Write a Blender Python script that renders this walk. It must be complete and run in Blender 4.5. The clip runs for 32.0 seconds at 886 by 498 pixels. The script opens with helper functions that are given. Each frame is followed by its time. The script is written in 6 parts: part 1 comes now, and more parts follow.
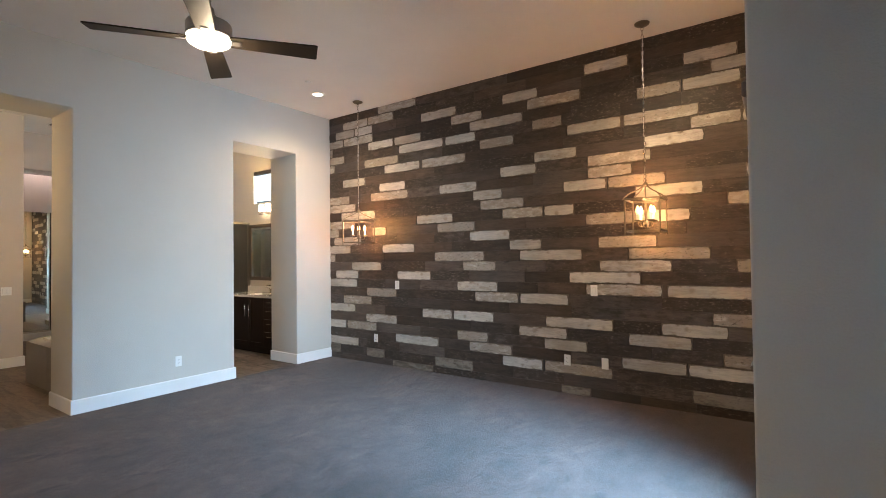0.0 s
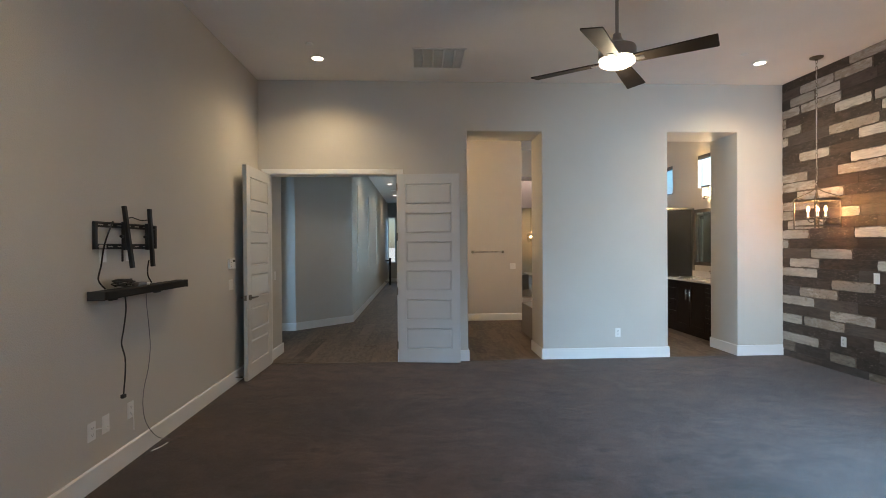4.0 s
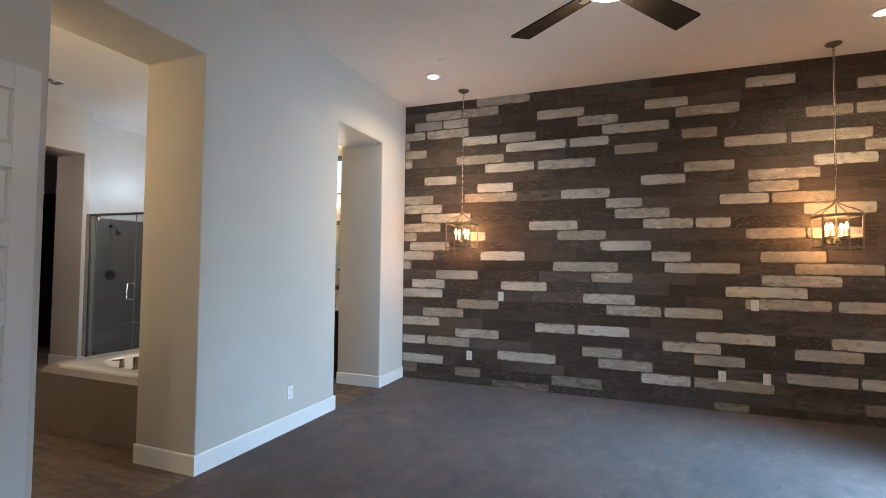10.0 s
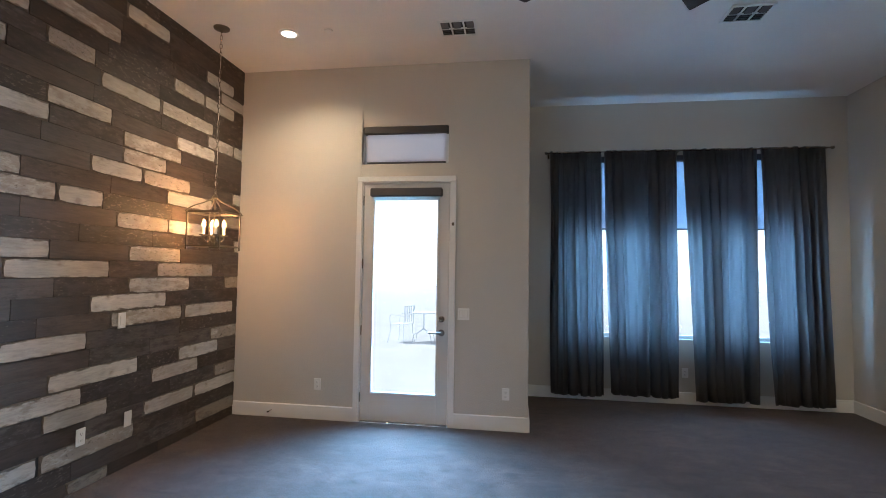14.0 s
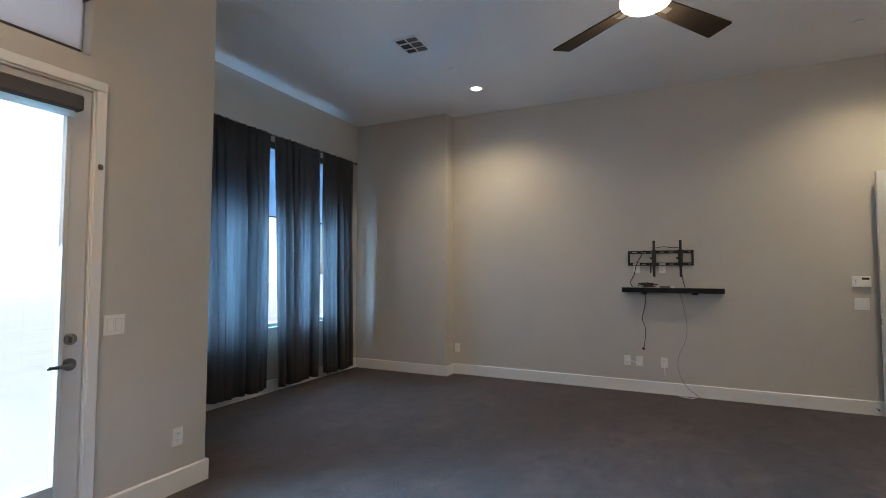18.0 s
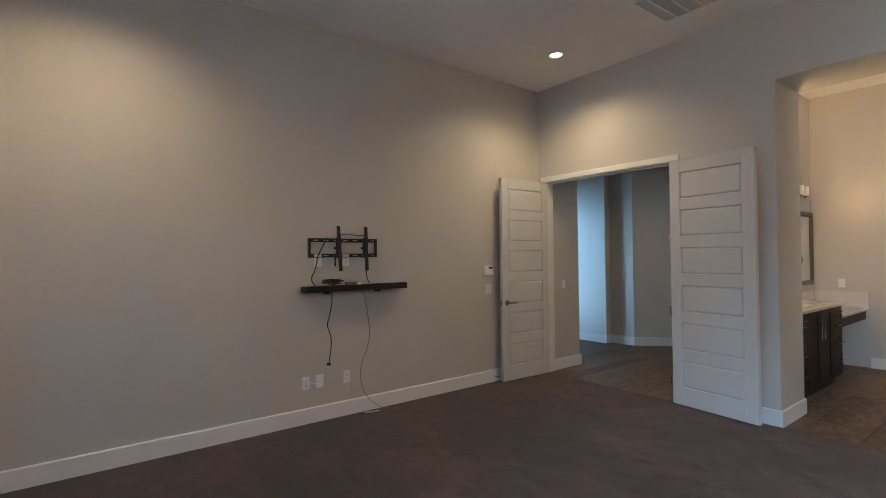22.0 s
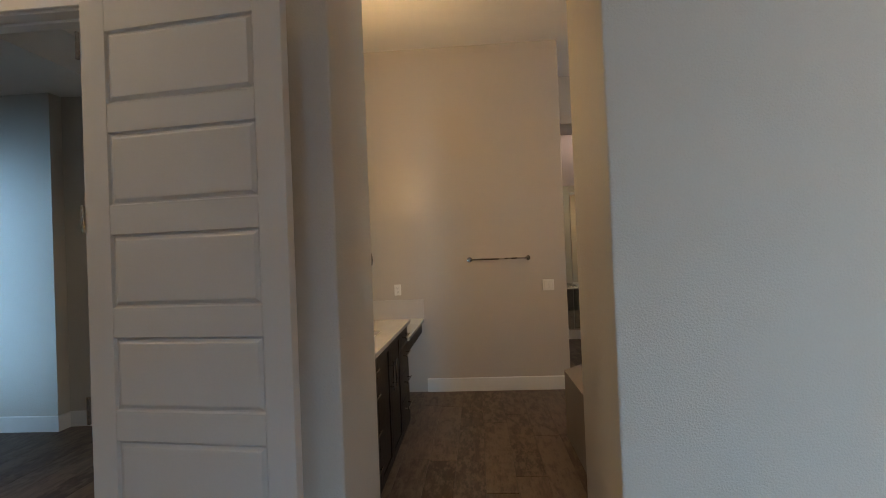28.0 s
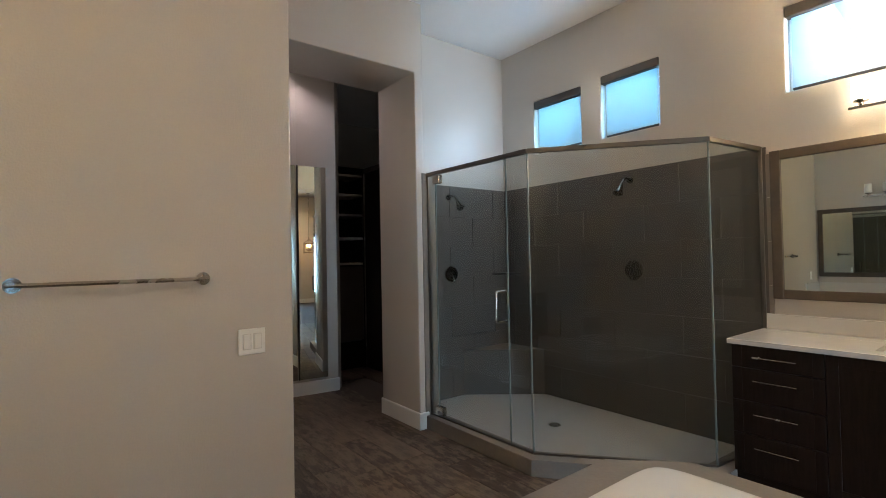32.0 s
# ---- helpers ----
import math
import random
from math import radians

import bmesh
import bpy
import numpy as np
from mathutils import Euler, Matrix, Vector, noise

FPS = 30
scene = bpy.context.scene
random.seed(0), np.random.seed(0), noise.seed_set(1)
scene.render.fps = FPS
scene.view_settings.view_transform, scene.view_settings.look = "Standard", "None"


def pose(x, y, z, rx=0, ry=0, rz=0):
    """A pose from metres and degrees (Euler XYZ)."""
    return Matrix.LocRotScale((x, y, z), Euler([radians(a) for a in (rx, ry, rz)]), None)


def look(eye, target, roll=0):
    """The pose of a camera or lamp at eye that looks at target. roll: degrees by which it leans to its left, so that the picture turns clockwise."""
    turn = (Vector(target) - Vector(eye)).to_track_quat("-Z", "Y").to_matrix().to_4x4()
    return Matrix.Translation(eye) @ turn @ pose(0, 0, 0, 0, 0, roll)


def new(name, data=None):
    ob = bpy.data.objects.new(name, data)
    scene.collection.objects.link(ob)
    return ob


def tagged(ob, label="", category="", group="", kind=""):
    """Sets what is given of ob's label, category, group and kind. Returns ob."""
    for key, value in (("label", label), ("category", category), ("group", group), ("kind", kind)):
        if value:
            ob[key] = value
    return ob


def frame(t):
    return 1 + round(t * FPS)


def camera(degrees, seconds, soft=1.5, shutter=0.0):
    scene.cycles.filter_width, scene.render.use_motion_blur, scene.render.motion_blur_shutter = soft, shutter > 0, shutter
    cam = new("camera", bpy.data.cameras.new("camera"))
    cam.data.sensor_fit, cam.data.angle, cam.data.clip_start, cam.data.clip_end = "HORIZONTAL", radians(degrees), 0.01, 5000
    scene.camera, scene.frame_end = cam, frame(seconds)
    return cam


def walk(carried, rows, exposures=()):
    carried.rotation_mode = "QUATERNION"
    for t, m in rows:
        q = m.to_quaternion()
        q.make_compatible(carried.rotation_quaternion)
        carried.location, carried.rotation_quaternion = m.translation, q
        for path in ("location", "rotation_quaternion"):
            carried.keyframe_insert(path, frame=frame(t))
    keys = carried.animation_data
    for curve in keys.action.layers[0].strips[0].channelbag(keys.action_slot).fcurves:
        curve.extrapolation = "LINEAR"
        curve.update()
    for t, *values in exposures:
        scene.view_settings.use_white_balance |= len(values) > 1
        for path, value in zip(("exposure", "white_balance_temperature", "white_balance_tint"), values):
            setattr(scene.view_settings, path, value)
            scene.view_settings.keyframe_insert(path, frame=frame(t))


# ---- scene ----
cam = camera(85.4, 32.0, 0.9)
PATH = [
    (0, (1.925, -5.687, 1.484), (3.561, -4.537, 1.523), -0.7),
    (0.5, (1.987, -5.962, 1.527), (3.44, -4.588, 1.547), -0.5),
    (1, (1.981, -6.124, 1.504), (3.221, -4.556, 1.526), -0.5),
    (1.5, (2.073, -6.251, 1.529), (3.121, -4.548, 1.532), -0.5),
    (2, (2.206, -6.304, 1.527), (3.039, -4.486, 1.524), -0.5),
    (2.5, (2.207, -6.332, 1.537), (2.745, -4.406, 1.529), -0.3),
    (3, (2.181, -6.324, 1.538), (2.497, -4.349, 1.524), -0.3),
    (3.5, (2.124, -6.304, 1.509), (2.329, -4.314, 1.502), -0.5),
    (4, (2.055, -6.284, 1.512), (2.155, -4.286, 1.499), -0.4),
    (4.5, (1.836, -6.248, 1.52), (1.908, -4.249, 1.511), -0.2),
    (6.5, (1.066, -5.774, 1.513), (1.225, -3.78, 1.536), 0.1),
    (7, (0.926, -5.571, 1.488), (1.283, -3.603, 1.511), -0.2),
    (7.5, (0.848, -5.2, 1.493), (1.457, -3.295, 1.504), -0.3),
    (8, (0.767, -4.815, 1.515), (1.667, -3.029, 1.517), 0.1),
    (8.5, (0.769, -4.365, 1.501), (1.913, -2.726, 1.551), 0.2),
    (9, (0.863, -3.859, 1.518), (2.286, -2.455, 1.57), 0.5),
    (9.5, (0.947, -3.38, 1.497), (2.634, -2.307, 1.565), 0.4),
    (10, (1.118, -2.865, 1.501), (2.98, -2.138, 1.57), 0.7),
    (10.5, (1.269, -2.391, 1.46), (3.241, -2.067, 1.548), 1.0),
    (11, (1.51, -1.998, 1.468), (3.505, -2.106, 1.555), 0.9),
    (11.5, (1.817, -1.551, 1.484), (3.751, -2.052, 1.57), 1.2),
    (12, (2.206, -1.233, 1.525), (3.952, -2.206, 1.605), 1.0),
    (12.5, (2.657, -1.01, 1.514), (4.111, -2.38, 1.605), 1.0),
    (13, (3.101, -0.859, 1.525), (4.135, -2.569, 1.615), 1.0),
    (13.5, (3.558, -0.857, 1.525), (4.234, -2.737, 1.621), 1.0),
    (14, (4.063, -0.843, 1.525), (4.359, -2.819, 1.621), 0.9),
    (14.5, (4.475, -0.931, 1.566), (4.493, -2.929, 1.64), 0.9),
    (15, (5.017, -1.0, 1.557), (4.665, -2.967, 1.638), 0.9),
    (15.5, (5.466, -1.161, 1.547), (4.754, -3.028, 1.637), 0.5),
    (17.5, (6.322, -2.313, 1.416), (4.759, -3.557, 1.525), 0.1),
    (18, (6.267, -2.68, 1.413), (4.463, -3.538, 1.513), 0.1),
    (18.5, (6.15, -3.127, 1.471), (4.229, -3.678, 1.554), -0.1),
    (19, (6.043, -3.524, 1.48), (4.056, -3.744, 1.552), -0.0),
    (19.5, (5.841, -3.851, 1.477), (3.844, -3.758, 1.54), -0.2),
    (20, (5.626, -4.182, 1.444), (3.651, -3.876, 1.514), -0.3),
    (20.5, (5.349, -4.459, 1.497), (3.446, -3.846, 1.548), -0.4),
    (21, (4.977, -4.625, 1.511), (3.148, -3.817, 1.548), -0.5),
    (21.5, (4.611, -4.794, 1.51), (2.895, -3.768, 1.545), -0.5),
    (22, (4.237, -4.84, 1.499), (2.649, -3.625, 1.532), -0.6),
    (22.5, (3.87, -4.855, 1.496), (2.463, -3.433, 1.531), -0.5),
    (23, (3.546, -4.895, 1.501), (2.552, -3.159, 1.541), -0.1),
    (23.5, (3.309, -4.823, 1.478), (2.689, -2.922, 1.525), -0.1),
    (24, (3.159, -4.782, 1.47), (2.782, -2.818, 1.525), -0.3),
    (24.5, (3.047, -4.777, 1.44), (2.863, -2.787, 1.505), -0.5),
    (25, (3.005, -4.674, 1.423), (2.933, -2.676, 1.479), -0.9),
    (25.5, (3.046, -4.283, 1.426), (2.987, -2.284, 1.463), -1.2),
    (27.5, (3.21, -2.287, 1.405), (3.056, -0.293, 1.445), -1.8),
    (28, (3.208, -1.734, 1.45), (3.071, 0.261, 1.473), -2.3),
    (28.5, (3.221, -1.283, 1.405), (3.062, 0.71, 1.448), -2.2),
    (29, (3.192, -0.808, 1.409), (3.048, 1.186, 1.458), -2.2),
    (29.5, (3.196, -0.39, 1.423), (3.045, 1.603, 1.482), -2.4),
    (30, (3.184, -0.085, 1.459), (3.045, 1.91, 1.511), -2.6),
    (30.5, (3.238, 0.225, 1.45), (3.352, 2.221, 1.496), -2.5),
    (31, (3.271, 0.496, 1.446), (3.739, 2.44, 1.492), -2.0),
    (31.5, (3.257, 0.796, 1.457), (4.146, 2.587, 1.495), -1.5),
    (32, (3.298, 1.093, 1.452), (4.524, 2.673, 1.489), -1.1),
]
walk(cam, [(t, look(eye, target, roll)) for t, eye, target, roll in PATH],
     exposures=[(0.0, -0.14, 6550, 12), (2.0, -0.20, 6550, 11), (4.0, -0.36, 6450, 10), (7.0, -0.38, 6550, 10), (9.0, -0.34, 6300, 10), (10.0, -0.24, 6200, 10), (11.0, -0.34, 5850, 10), (12.0, -0.44, 5700, 10), (13.0, -0.20, 5600, 10), (14.0, -0.20, 5700, 10), (15.0, -0.38, 6050, 10),
                (18.0, -0.17, 5850, 8), (19.0, 0.36, 5650, 8), (20.0, 0.10, 6100, 9), (22.0, -0.34, 6400, 13), (23.0, -0.45, 6400, 10), (24.0, -0.45, 6500, 11), (25.0, -0.52, 6450, 10), (27.0, -0.60, 6500, 14), (28.0, -0.90, 7000, 14),
                (29.0, -0.65, 7600, 13), (30.0, -0.62, 6850, 11), (31.0, -0.47, 6200, 8), (32.0, -0.35, 5800, 7)])

# ---- world and daylight ----
SUN_UP, SUN_TURN = 66.0, 85.0     # the sun stands high in the east, so no direct beam enters
world = bpy.data.worlds.new("sky")
scene.world = world
world.use_nodes = True
wn = world.node_tree.nodes
sky = wn.new("ShaderNodeTexSky")
sky.sky_type = "NISHITA"
sky.sun_disc = False
sky.sun_elevation, sky.sun_rotation = radians(SUN_UP), radians(SUN_TURN)
world.node_tree.links.new(sky.outputs[0], wn["Background"].inputs["Color"])
wn["Background"].inputs["Strength"].default_value = 0.15

sun = bpy.data.lights.new("sun", "SUN")
sun.energy, sun.angle, sun.color = 5.0, radians(0.5), (1.0, 0.96, 0.9)
sun_ob = new("sun", sun)
sun_ob.matrix_world = look((math.sin(radians(SUN_TURN)) * 20, math.cos(radians(SUN_TURN)) * 20, 20 * math.tan(radians(SUN_UP))), (0, 0, 0))

DAY = (0.34, 0.655, 1.0)
WARM = (1.0, 0.80, 0.53)
AMBER = (1.0, 0.46, 0.15)
VANITY = (1.0, 0.645, 0.275)
DOWN = (1.0, 0.755, 0.45)


def area(name, at, to, w, h, watts, color, spread=180):
    l = bpy.data.lights.new(name, "AREA")
    l.shape, l.size, l.size_y, l.energy, l.color = "RECTANGLE", w, h, watts, color
    l.spread = radians(spread)
    new(name, l).matrix_world = look(at, to)


def point(name, at, watts, color, r=0.05):
    l = bpy.data.lights.new(name, "POINT")
    l.energy, l.color, l.shadow_soft_size = watts, color, r
    new(name, l).location = at


def spot(name, at, watts, color, cone=120, blend=0.6, up=False):
    l = bpy.data.lights.new(name, "SPOT")
    l.energy, l.color, l.spot_size, l.spot_blend, l.shadow_soft_size = watts, color, radians(cone), blend, 0.05
    new(name, l).matrix_world = pose(*at, 180 if up else 0)


# daylight lamps at the window and door openings
area("alcove_daylight", (2.07, -7.19, 1.44), (2.07, 0, 1.1), 2.6, 1.2, 325, DAY, 150)
area("alcove_shade_daylight", (2.07, -7.19, 2.5), (2.07, 0, 2.5), 2.6, 0.8, 170, DAY, 120)
# fill lamp added behind the curtains to brighten the ceiling's edge
area("alcove_ceiling_fill", (2.07, -6.955, 2.46), (2.07, -6.955, 4.0), 2.5, 0.07, 1.2, DAY, 50)
area("patio_daylight", (5.16, -5.74, 1.4), (4.95, -4.5, 0.0), 0.62, 1.9, 165, DAY, 96)
# second patio lamp, added for ground glow and aimed to brighten the north wall
area("patio_ground_bounce", (5.16, -5.72, 1.3), (5.95, 0.0, 1.5), 0.62, 1.9, 43, (0.54, 0.79, 1.0), 64)
area("hall_daylight", (-3.6, 0.9, 1.5), (-1.25, 2.4, 1.3), 0.6, 2.2, 20, DAY, 30)
area("hall_end_daylight", (0.89, 14.52, 1.7), (1.2, 5, 1.2), 0.3, 1.8, 5, DAY)
for y in (4.3, 6.6, 9.0):
    area("slot_daylight", (0.62, y, 1.9), (1.9, y - 0.5, 1.6), 0.26, 1.7, 22, (0.42, 0.70, 1.0), 100)
for y, w in ((4.15, 0.56), (3.36, 0.54), (1.5, 1.36)):
    area("bath_daylight", (7.5, y, 2.95), (6.9, y, 2.7), w, 0.6, 36 * w, (0.30, 0.70, 1.0))
    # extra lamp on the room side of each shade, brightens walls past the cloth
    area("bath_window_fill", (7.07, y, 2.82), (6.0, y + 0.3, 2.7), w - 0.06, 0.46, 12 * w, (0.66, 0.82, 1.0))

# lamps
point("fan_lamp", (3.536, -2.777, 2.75), 26, WARM, 0.06)
for x, y in ((0.92, -0.75), (6.11, -0.77), (6.10, -4.83), (0.92, -4.78)):
    spot("downlight_lamp", (x, y, 3.635), 130, DOWN, 144, 0.9)
for y in (-0.95, -4.67):
    point("lantern_lamp", (6.655, y, 1.93), 38, AMBER, 0.04)
for y in (1.6, 4.8, 8.0, 11.2):
    spot("hall_lamp", (1.2, y, 3.33), 50, WARM, 125, 0.6)
for name, x, y, z, watts in (("west_sconce", 2.3, 1.45, 2.40, 33), ("east_sconce", 6.9, 1.5, 2.45, 50)):
    point(name + "_lamp", (x, y, z), watts, VANITY, 0.09)
    spot(name + "_uplight", (x, y, z + 0.05), 85, VANITY, 140, 0.8, True)
for x, y, watts in ((6.57, 3.56, 15), (4.58, 0.97, 30)):
    spot("bath_lamp", (x, y, 3.62), watts, (1.0, 0.78, 0.55), 120, 0.6)
spot("closet_lamp", (5.0, 5.8, 3.62), 34, (1.0, 0.76, 0.70), 130, 0.6)

# ---- materials ----
MATS = {}


def nodes_of(name):
    m = bpy.data.materials.new(name)
    m.use_nodes = True
    nt = m.node_tree
    return m, nt, nt.nodes["Principled BSDF"]


def coords(nt, scale=(1, 1, 1)):
    tc = nt.nodes.new("ShaderNodeTexCoord")
    mp = nt.nodes.new("ShaderNodeMapping")
    mp.inputs["Scale"].default_value = scale
    nt.links.new(tc.outputs["Object"], mp.inputs["Vector"])
    return mp.outputs[0]


def tex(nt, vec, scale, detail=4, rough=0.6):
    n = nt.nodes.new("ShaderNodeTexNoise")
    n.inputs["Scale"].default_value, n.inputs["Detail"].default_value, n.inputs["Roughness"].default_value = scale, detail, rough
    nt.links.new(vec, n.inputs["Vector"])
    return n.outputs["Fac"]


def ramp(nt, fac, stops):
    r = nt.nodes.new("ShaderNodeValToRGB")
    el = r.color_ramp.elements
    while len(el) < len(stops):
        el.new(0.5)
    for e, (p, c) in zip(el, stops):
        e.position, e.color = p, (*c, 1) if len(c) == 3 else c
    nt.links.new(fac, r.inputs[0])
    return r.outputs[0]


def mix(nt, fac, a, b, mode="MIX"):
    n = nt.nodes.new("ShaderNodeMix")
    n.data_type, n.blend_type = "RGBA", mode
    for sock, v in ((n.inputs[0], fac), (n.inputs[6], a), (n.inputs[7], b)):
        if isinstance(v, (int, float)):
            sock.default_value = v
        elif isinstance(v, tuple):
            sock.default_value = (*v, 1)
        else:
            nt.links.new(v, sock)
    return n.outputs[2]


def bump(nt, b, height, strength, dist=0.01):
    n = nt.nodes.new("ShaderNodeBump")
    n.inputs["Strength"].default_value, n.inputs["Distance"].default_value = strength, dist
    nt.links.new(height, n.inputs["Height"])
    nt.links.new(n.outputs[0], b.inputs["Normal"])


def rand(nt):
    return nt.nodes.new("ShaderNodeObjectInfo").outputs["Random"]


def surface(name, c, rough=0.5, metal=0.0, vary=0.12, scale=6.0, grain=120.0, relief=0.05, stretch=(1, 1, 1), coat=0.0, gloss=0.06):
    """Plain surface with a wide and a fine variation and a little relief."""
    if name in MATS:
        return MATS[name]
    m, nt, b = nodes_of(name)
    v = coords(nt, stretch)
    wide, fine = tex(nt, v, scale, 3), tex(nt, v, grain, 2)
    lo, hi = tuple(max(0, x * (1 - vary)) for x in c), tuple(min(1, x * (1 + vary)) for x in c)
    col = ramp(nt, wide, [(0.3, lo), (0.7, hi)])
    col = mix(nt, 0.35, col, ramp(nt, fine, [(0.3, lo), (0.7, hi)]))
    nt.links.new(col, b.inputs["Base Color"])
    b.inputs["Metallic"].default_value = metal
    b.inputs["Coat Weight"].default_value = coat
    r = nt.nodes.new("ShaderNodeMapRange")
    r.inputs["To Min"].default_value, r.inputs["To Max"].default_value = max(0.02, rough - gloss), min(1, rough + gloss)
    nt.links.new(wide, r.inputs["Value"])
    nt.links.new(r.outputs[0], b.inputs["Roughness"])
    if relief:
        bump(nt, b, fine, relief)
    MATS[name] = m
    return m


def glow(name, c, strength):
    m, nt, b = nodes_of(name)
    b.inputs["Base Color"].default_value = (0.8, 0.8, 0.8, 1)
    b.inputs["Emission Color"].default_value = (*c, 1)
    b.inputs["Emission Strength"].default_value = strength
    return m


PAINT = surface("wall_paint", (0.555, 0.53, 0.485), 0.55, vary=0.05, scale=1.2, grain=120, relief=0.30, gloss=0.02)
SATIN = surface("bath_paint", (0.56, 0.52, 0.475), 0.21, vary=0.04, scale=1.2, grain=120, relief=0.16, gloss=0.01)
CEIL = surface("ceiling_paint", (0.84, 0.815, 0.785), 0.75, vary=0.04, scale=1.5, grain=90, relief=0.3)
TRIM = surface("trim_paint", (0.78, 0.78, 0.77), 0.38, vary=0.03, scale=3, grain=200, relief=0.03)
DOORW = surface("door_paint", (0.62, 0.62, 0.61), 0.42, vary=0.03, scale=3, grain=90, relief=0.03)
PLASTIC = surface("white_plastic", (0.82, 0.82, 0.80), 0.35, vary=0.02, relief=0.0)
SLOT = surface("dark_slot", (0.03, 0.03, 0.03), 0.6, vary=0.1, relief=0.0)
BLACK = surface("black_metal", (0.011, 0.011, 0.012), 0.5, metal=0.0, vary=0.2, relief=0.03)
SOUND = surface("soundbar_cloth", (0.007, 0.007, 0.008), 0.85, vary=0.2, grain=500, relief=0.1)
RUBBER = surface("black_cable", (0.012, 0.012, 0.013), 0.65, vary=0.2, relief=0.0)
GREYCABLE = surface("grey_cable", (0.16, 0.16, 0.17), 0.5, vary=0.15, relief=0.0)
NICKEL = surface("brushed_nickel", (0.37, 0.335, 0.295), 0.26, metal=1.0, vary=0.08, grain=300, relief=0.02)
BRONZE = surface("aged_pewter", (0.17, 0.145, 0.115), 0.40, metal=0.8, vary=0.15, grain=200, relief=0.04)
FANMETAL = surface("fan_nickel", (0.36, 0.34, 0.32), 0.33, metal=0.9, vary=0.1, relief=0.02)
BLADE = surface("fan_blade_wood", (0.026, 0.019, 0.014), 0.58, vary=0.3, scale=8, grain=60, relief=0.05, stretch=(1, 14, 1))
BLADE.node_tree.nodes["Principled BSDF"].inputs["Specular IOR Level"].default_value = 0.15
QUARTZ = surface("white_quartz", (0.62, 0.60, 0.58), 0.16, vary=0.04, scale=5, grain=160, relief=0.0, coat=0.3)
CHINA = surface("white_ceramic", (0.82, 0.81, 0.79), 0.10, vary=0.02, relief=0.0, coat=0.4)
ESPRESSO = surface("espresso_wood", (0.017, 0.011, 0.0085), 0.44, vary=0.35, scale=7, grain=70, relief=0.05, stretch=(10, 10, 1))
ESPRESSO.node_tree.nodes["Principled BSDF"].inputs["Specular IOR Level"].default_value = 0.12
FRAMEWOOD = surface("mirror_frame_wood", (0.075, 0.058, 0.045), 0.42, vary=0.2, scale=9, grain=90, relief=0.05)
SHELFBOARD = surface("closet_shelf", (0.45, 0.41, 0.36), 0.5, vary=0.1, relief=0.03)
DECK = surface("deck_tile", (0.20, 0.172, 0.146), 0.42, vary=0.14, scale=4, grain=60, relief=0.05)
WALLTILE = surface("shower_tile", (0.088, 0.077, 0.067), 0.42, vary=0.05, scale=3, grain=50, relief=0.0, stretch=(1, 1, 4), gloss=0.004)
SHELFSTONE = surface("shelf_stone", (0.018, 0.014, 0.012), 0.35, vary=0.2, relief=0.02)
GLASSEDGE = surface("glass_edge", (0.20, 0.235, 0.225), 0.10, vary=0.1, relief=0.0, coat=0.6)
RAILMETAL = surface("rail_nickel", (0.20, 0.18, 0.16), 0.30, metal=1.0, vary=0.08, grain=300, relief=0.02)
SHOWERMETAL = surface("shower_nickel", (0.10, 0.088, 0.076), 0.22, metal=1.0, vary=0.08, grain=300, relief=0.02)
BACKDROP_GLOW = glow("backdrop_glow", (0.90, 0.96, 1.0), 1.4)
VENTGREY = surface("return_vent_shadow", (0.66, 0.65, 0.63), 0.6, vary=0.05, relief=0.0)
GROUT = surface("grout", (0.10, 0.085, 0.072), 0.85, vary=0.1, relief=0.1)
WETGROUT = surface("shower_grout", (0.086, 0.076, 0.067), 0.5, vary=0.08, relief=0.0)
PAN = surface("shower_pan", (0.42, 0.40, 0.38), 0.35, vary=0.04, relief=0.05)
PVC = surface("window_vinyl", (0.8, 0.8, 0.78), 0.4, vary=0.02, relief=0.0)
SHADEBOX = surface("shade_cassette", (0.06, 0.055, 0.055), 0.5, vary=0.1, relief=0.03)
CONCRETE = surface("patio_concrete", (0.66, 0.64, 0.61), 0.85, vary=0.12, scale=1.5, grain=60, relief=0.2)
STUCCO = surface("stucco", (0.70, 0.66, 0.60), 0.9, vary=0.08, scale=2, grain=90, relief=0.3)
WIRE = surface("patio_chair_metal", (0.80, 0.82, 0.83), 0.5, metal=0.0, vary=0.1, relief=0.0)
BULB = glow("candle_bulb", (1.0, 0.52, 0.16), 5.0)
FANGLOW = glow("fan_diffuser", (1.0, 0.86, 0.66), 9.0)
LENS = glow("downlight_lens", (1.0, 0.87, 0.70), 14.0)
SHADE_ON = glow("lit_glass_shade", (1.0, 0.84, 0.60), 14.0)
SHADE_OFF = surface("frosted_glass_shade", (0.78, 0.75, 0.70), 0.3, vary=0.02, relief=0.0)

m, nt, b = nodes_of("carpet")
v = coords(nt)
blot, patch, fine, tuft = tex(nt, v, 0.75, 5, 0.6), tex(nt, v, 3.0, 5, 0.65), tex(nt, v, 150, 3, 0.8), tex(nt, v, 34, 3, 0.7)
stain = tex(nt, coords(nt, (1.0, 2.2, 1.0)), 3.6, 3, 0.55)
mott, streak = tex(nt, v, 5.5, 6, 0.75), tex(nt, coords(nt, (1.0, 3.0, 1.0)), 1.6, 5, 0.7)
c = ramp(nt, blot, [(0.42, (0.030, 0.017, 0.013)), (0.5, (0.047, 0.027, 0.021)), (0.58, (0.064, 0.038, 0.031))])
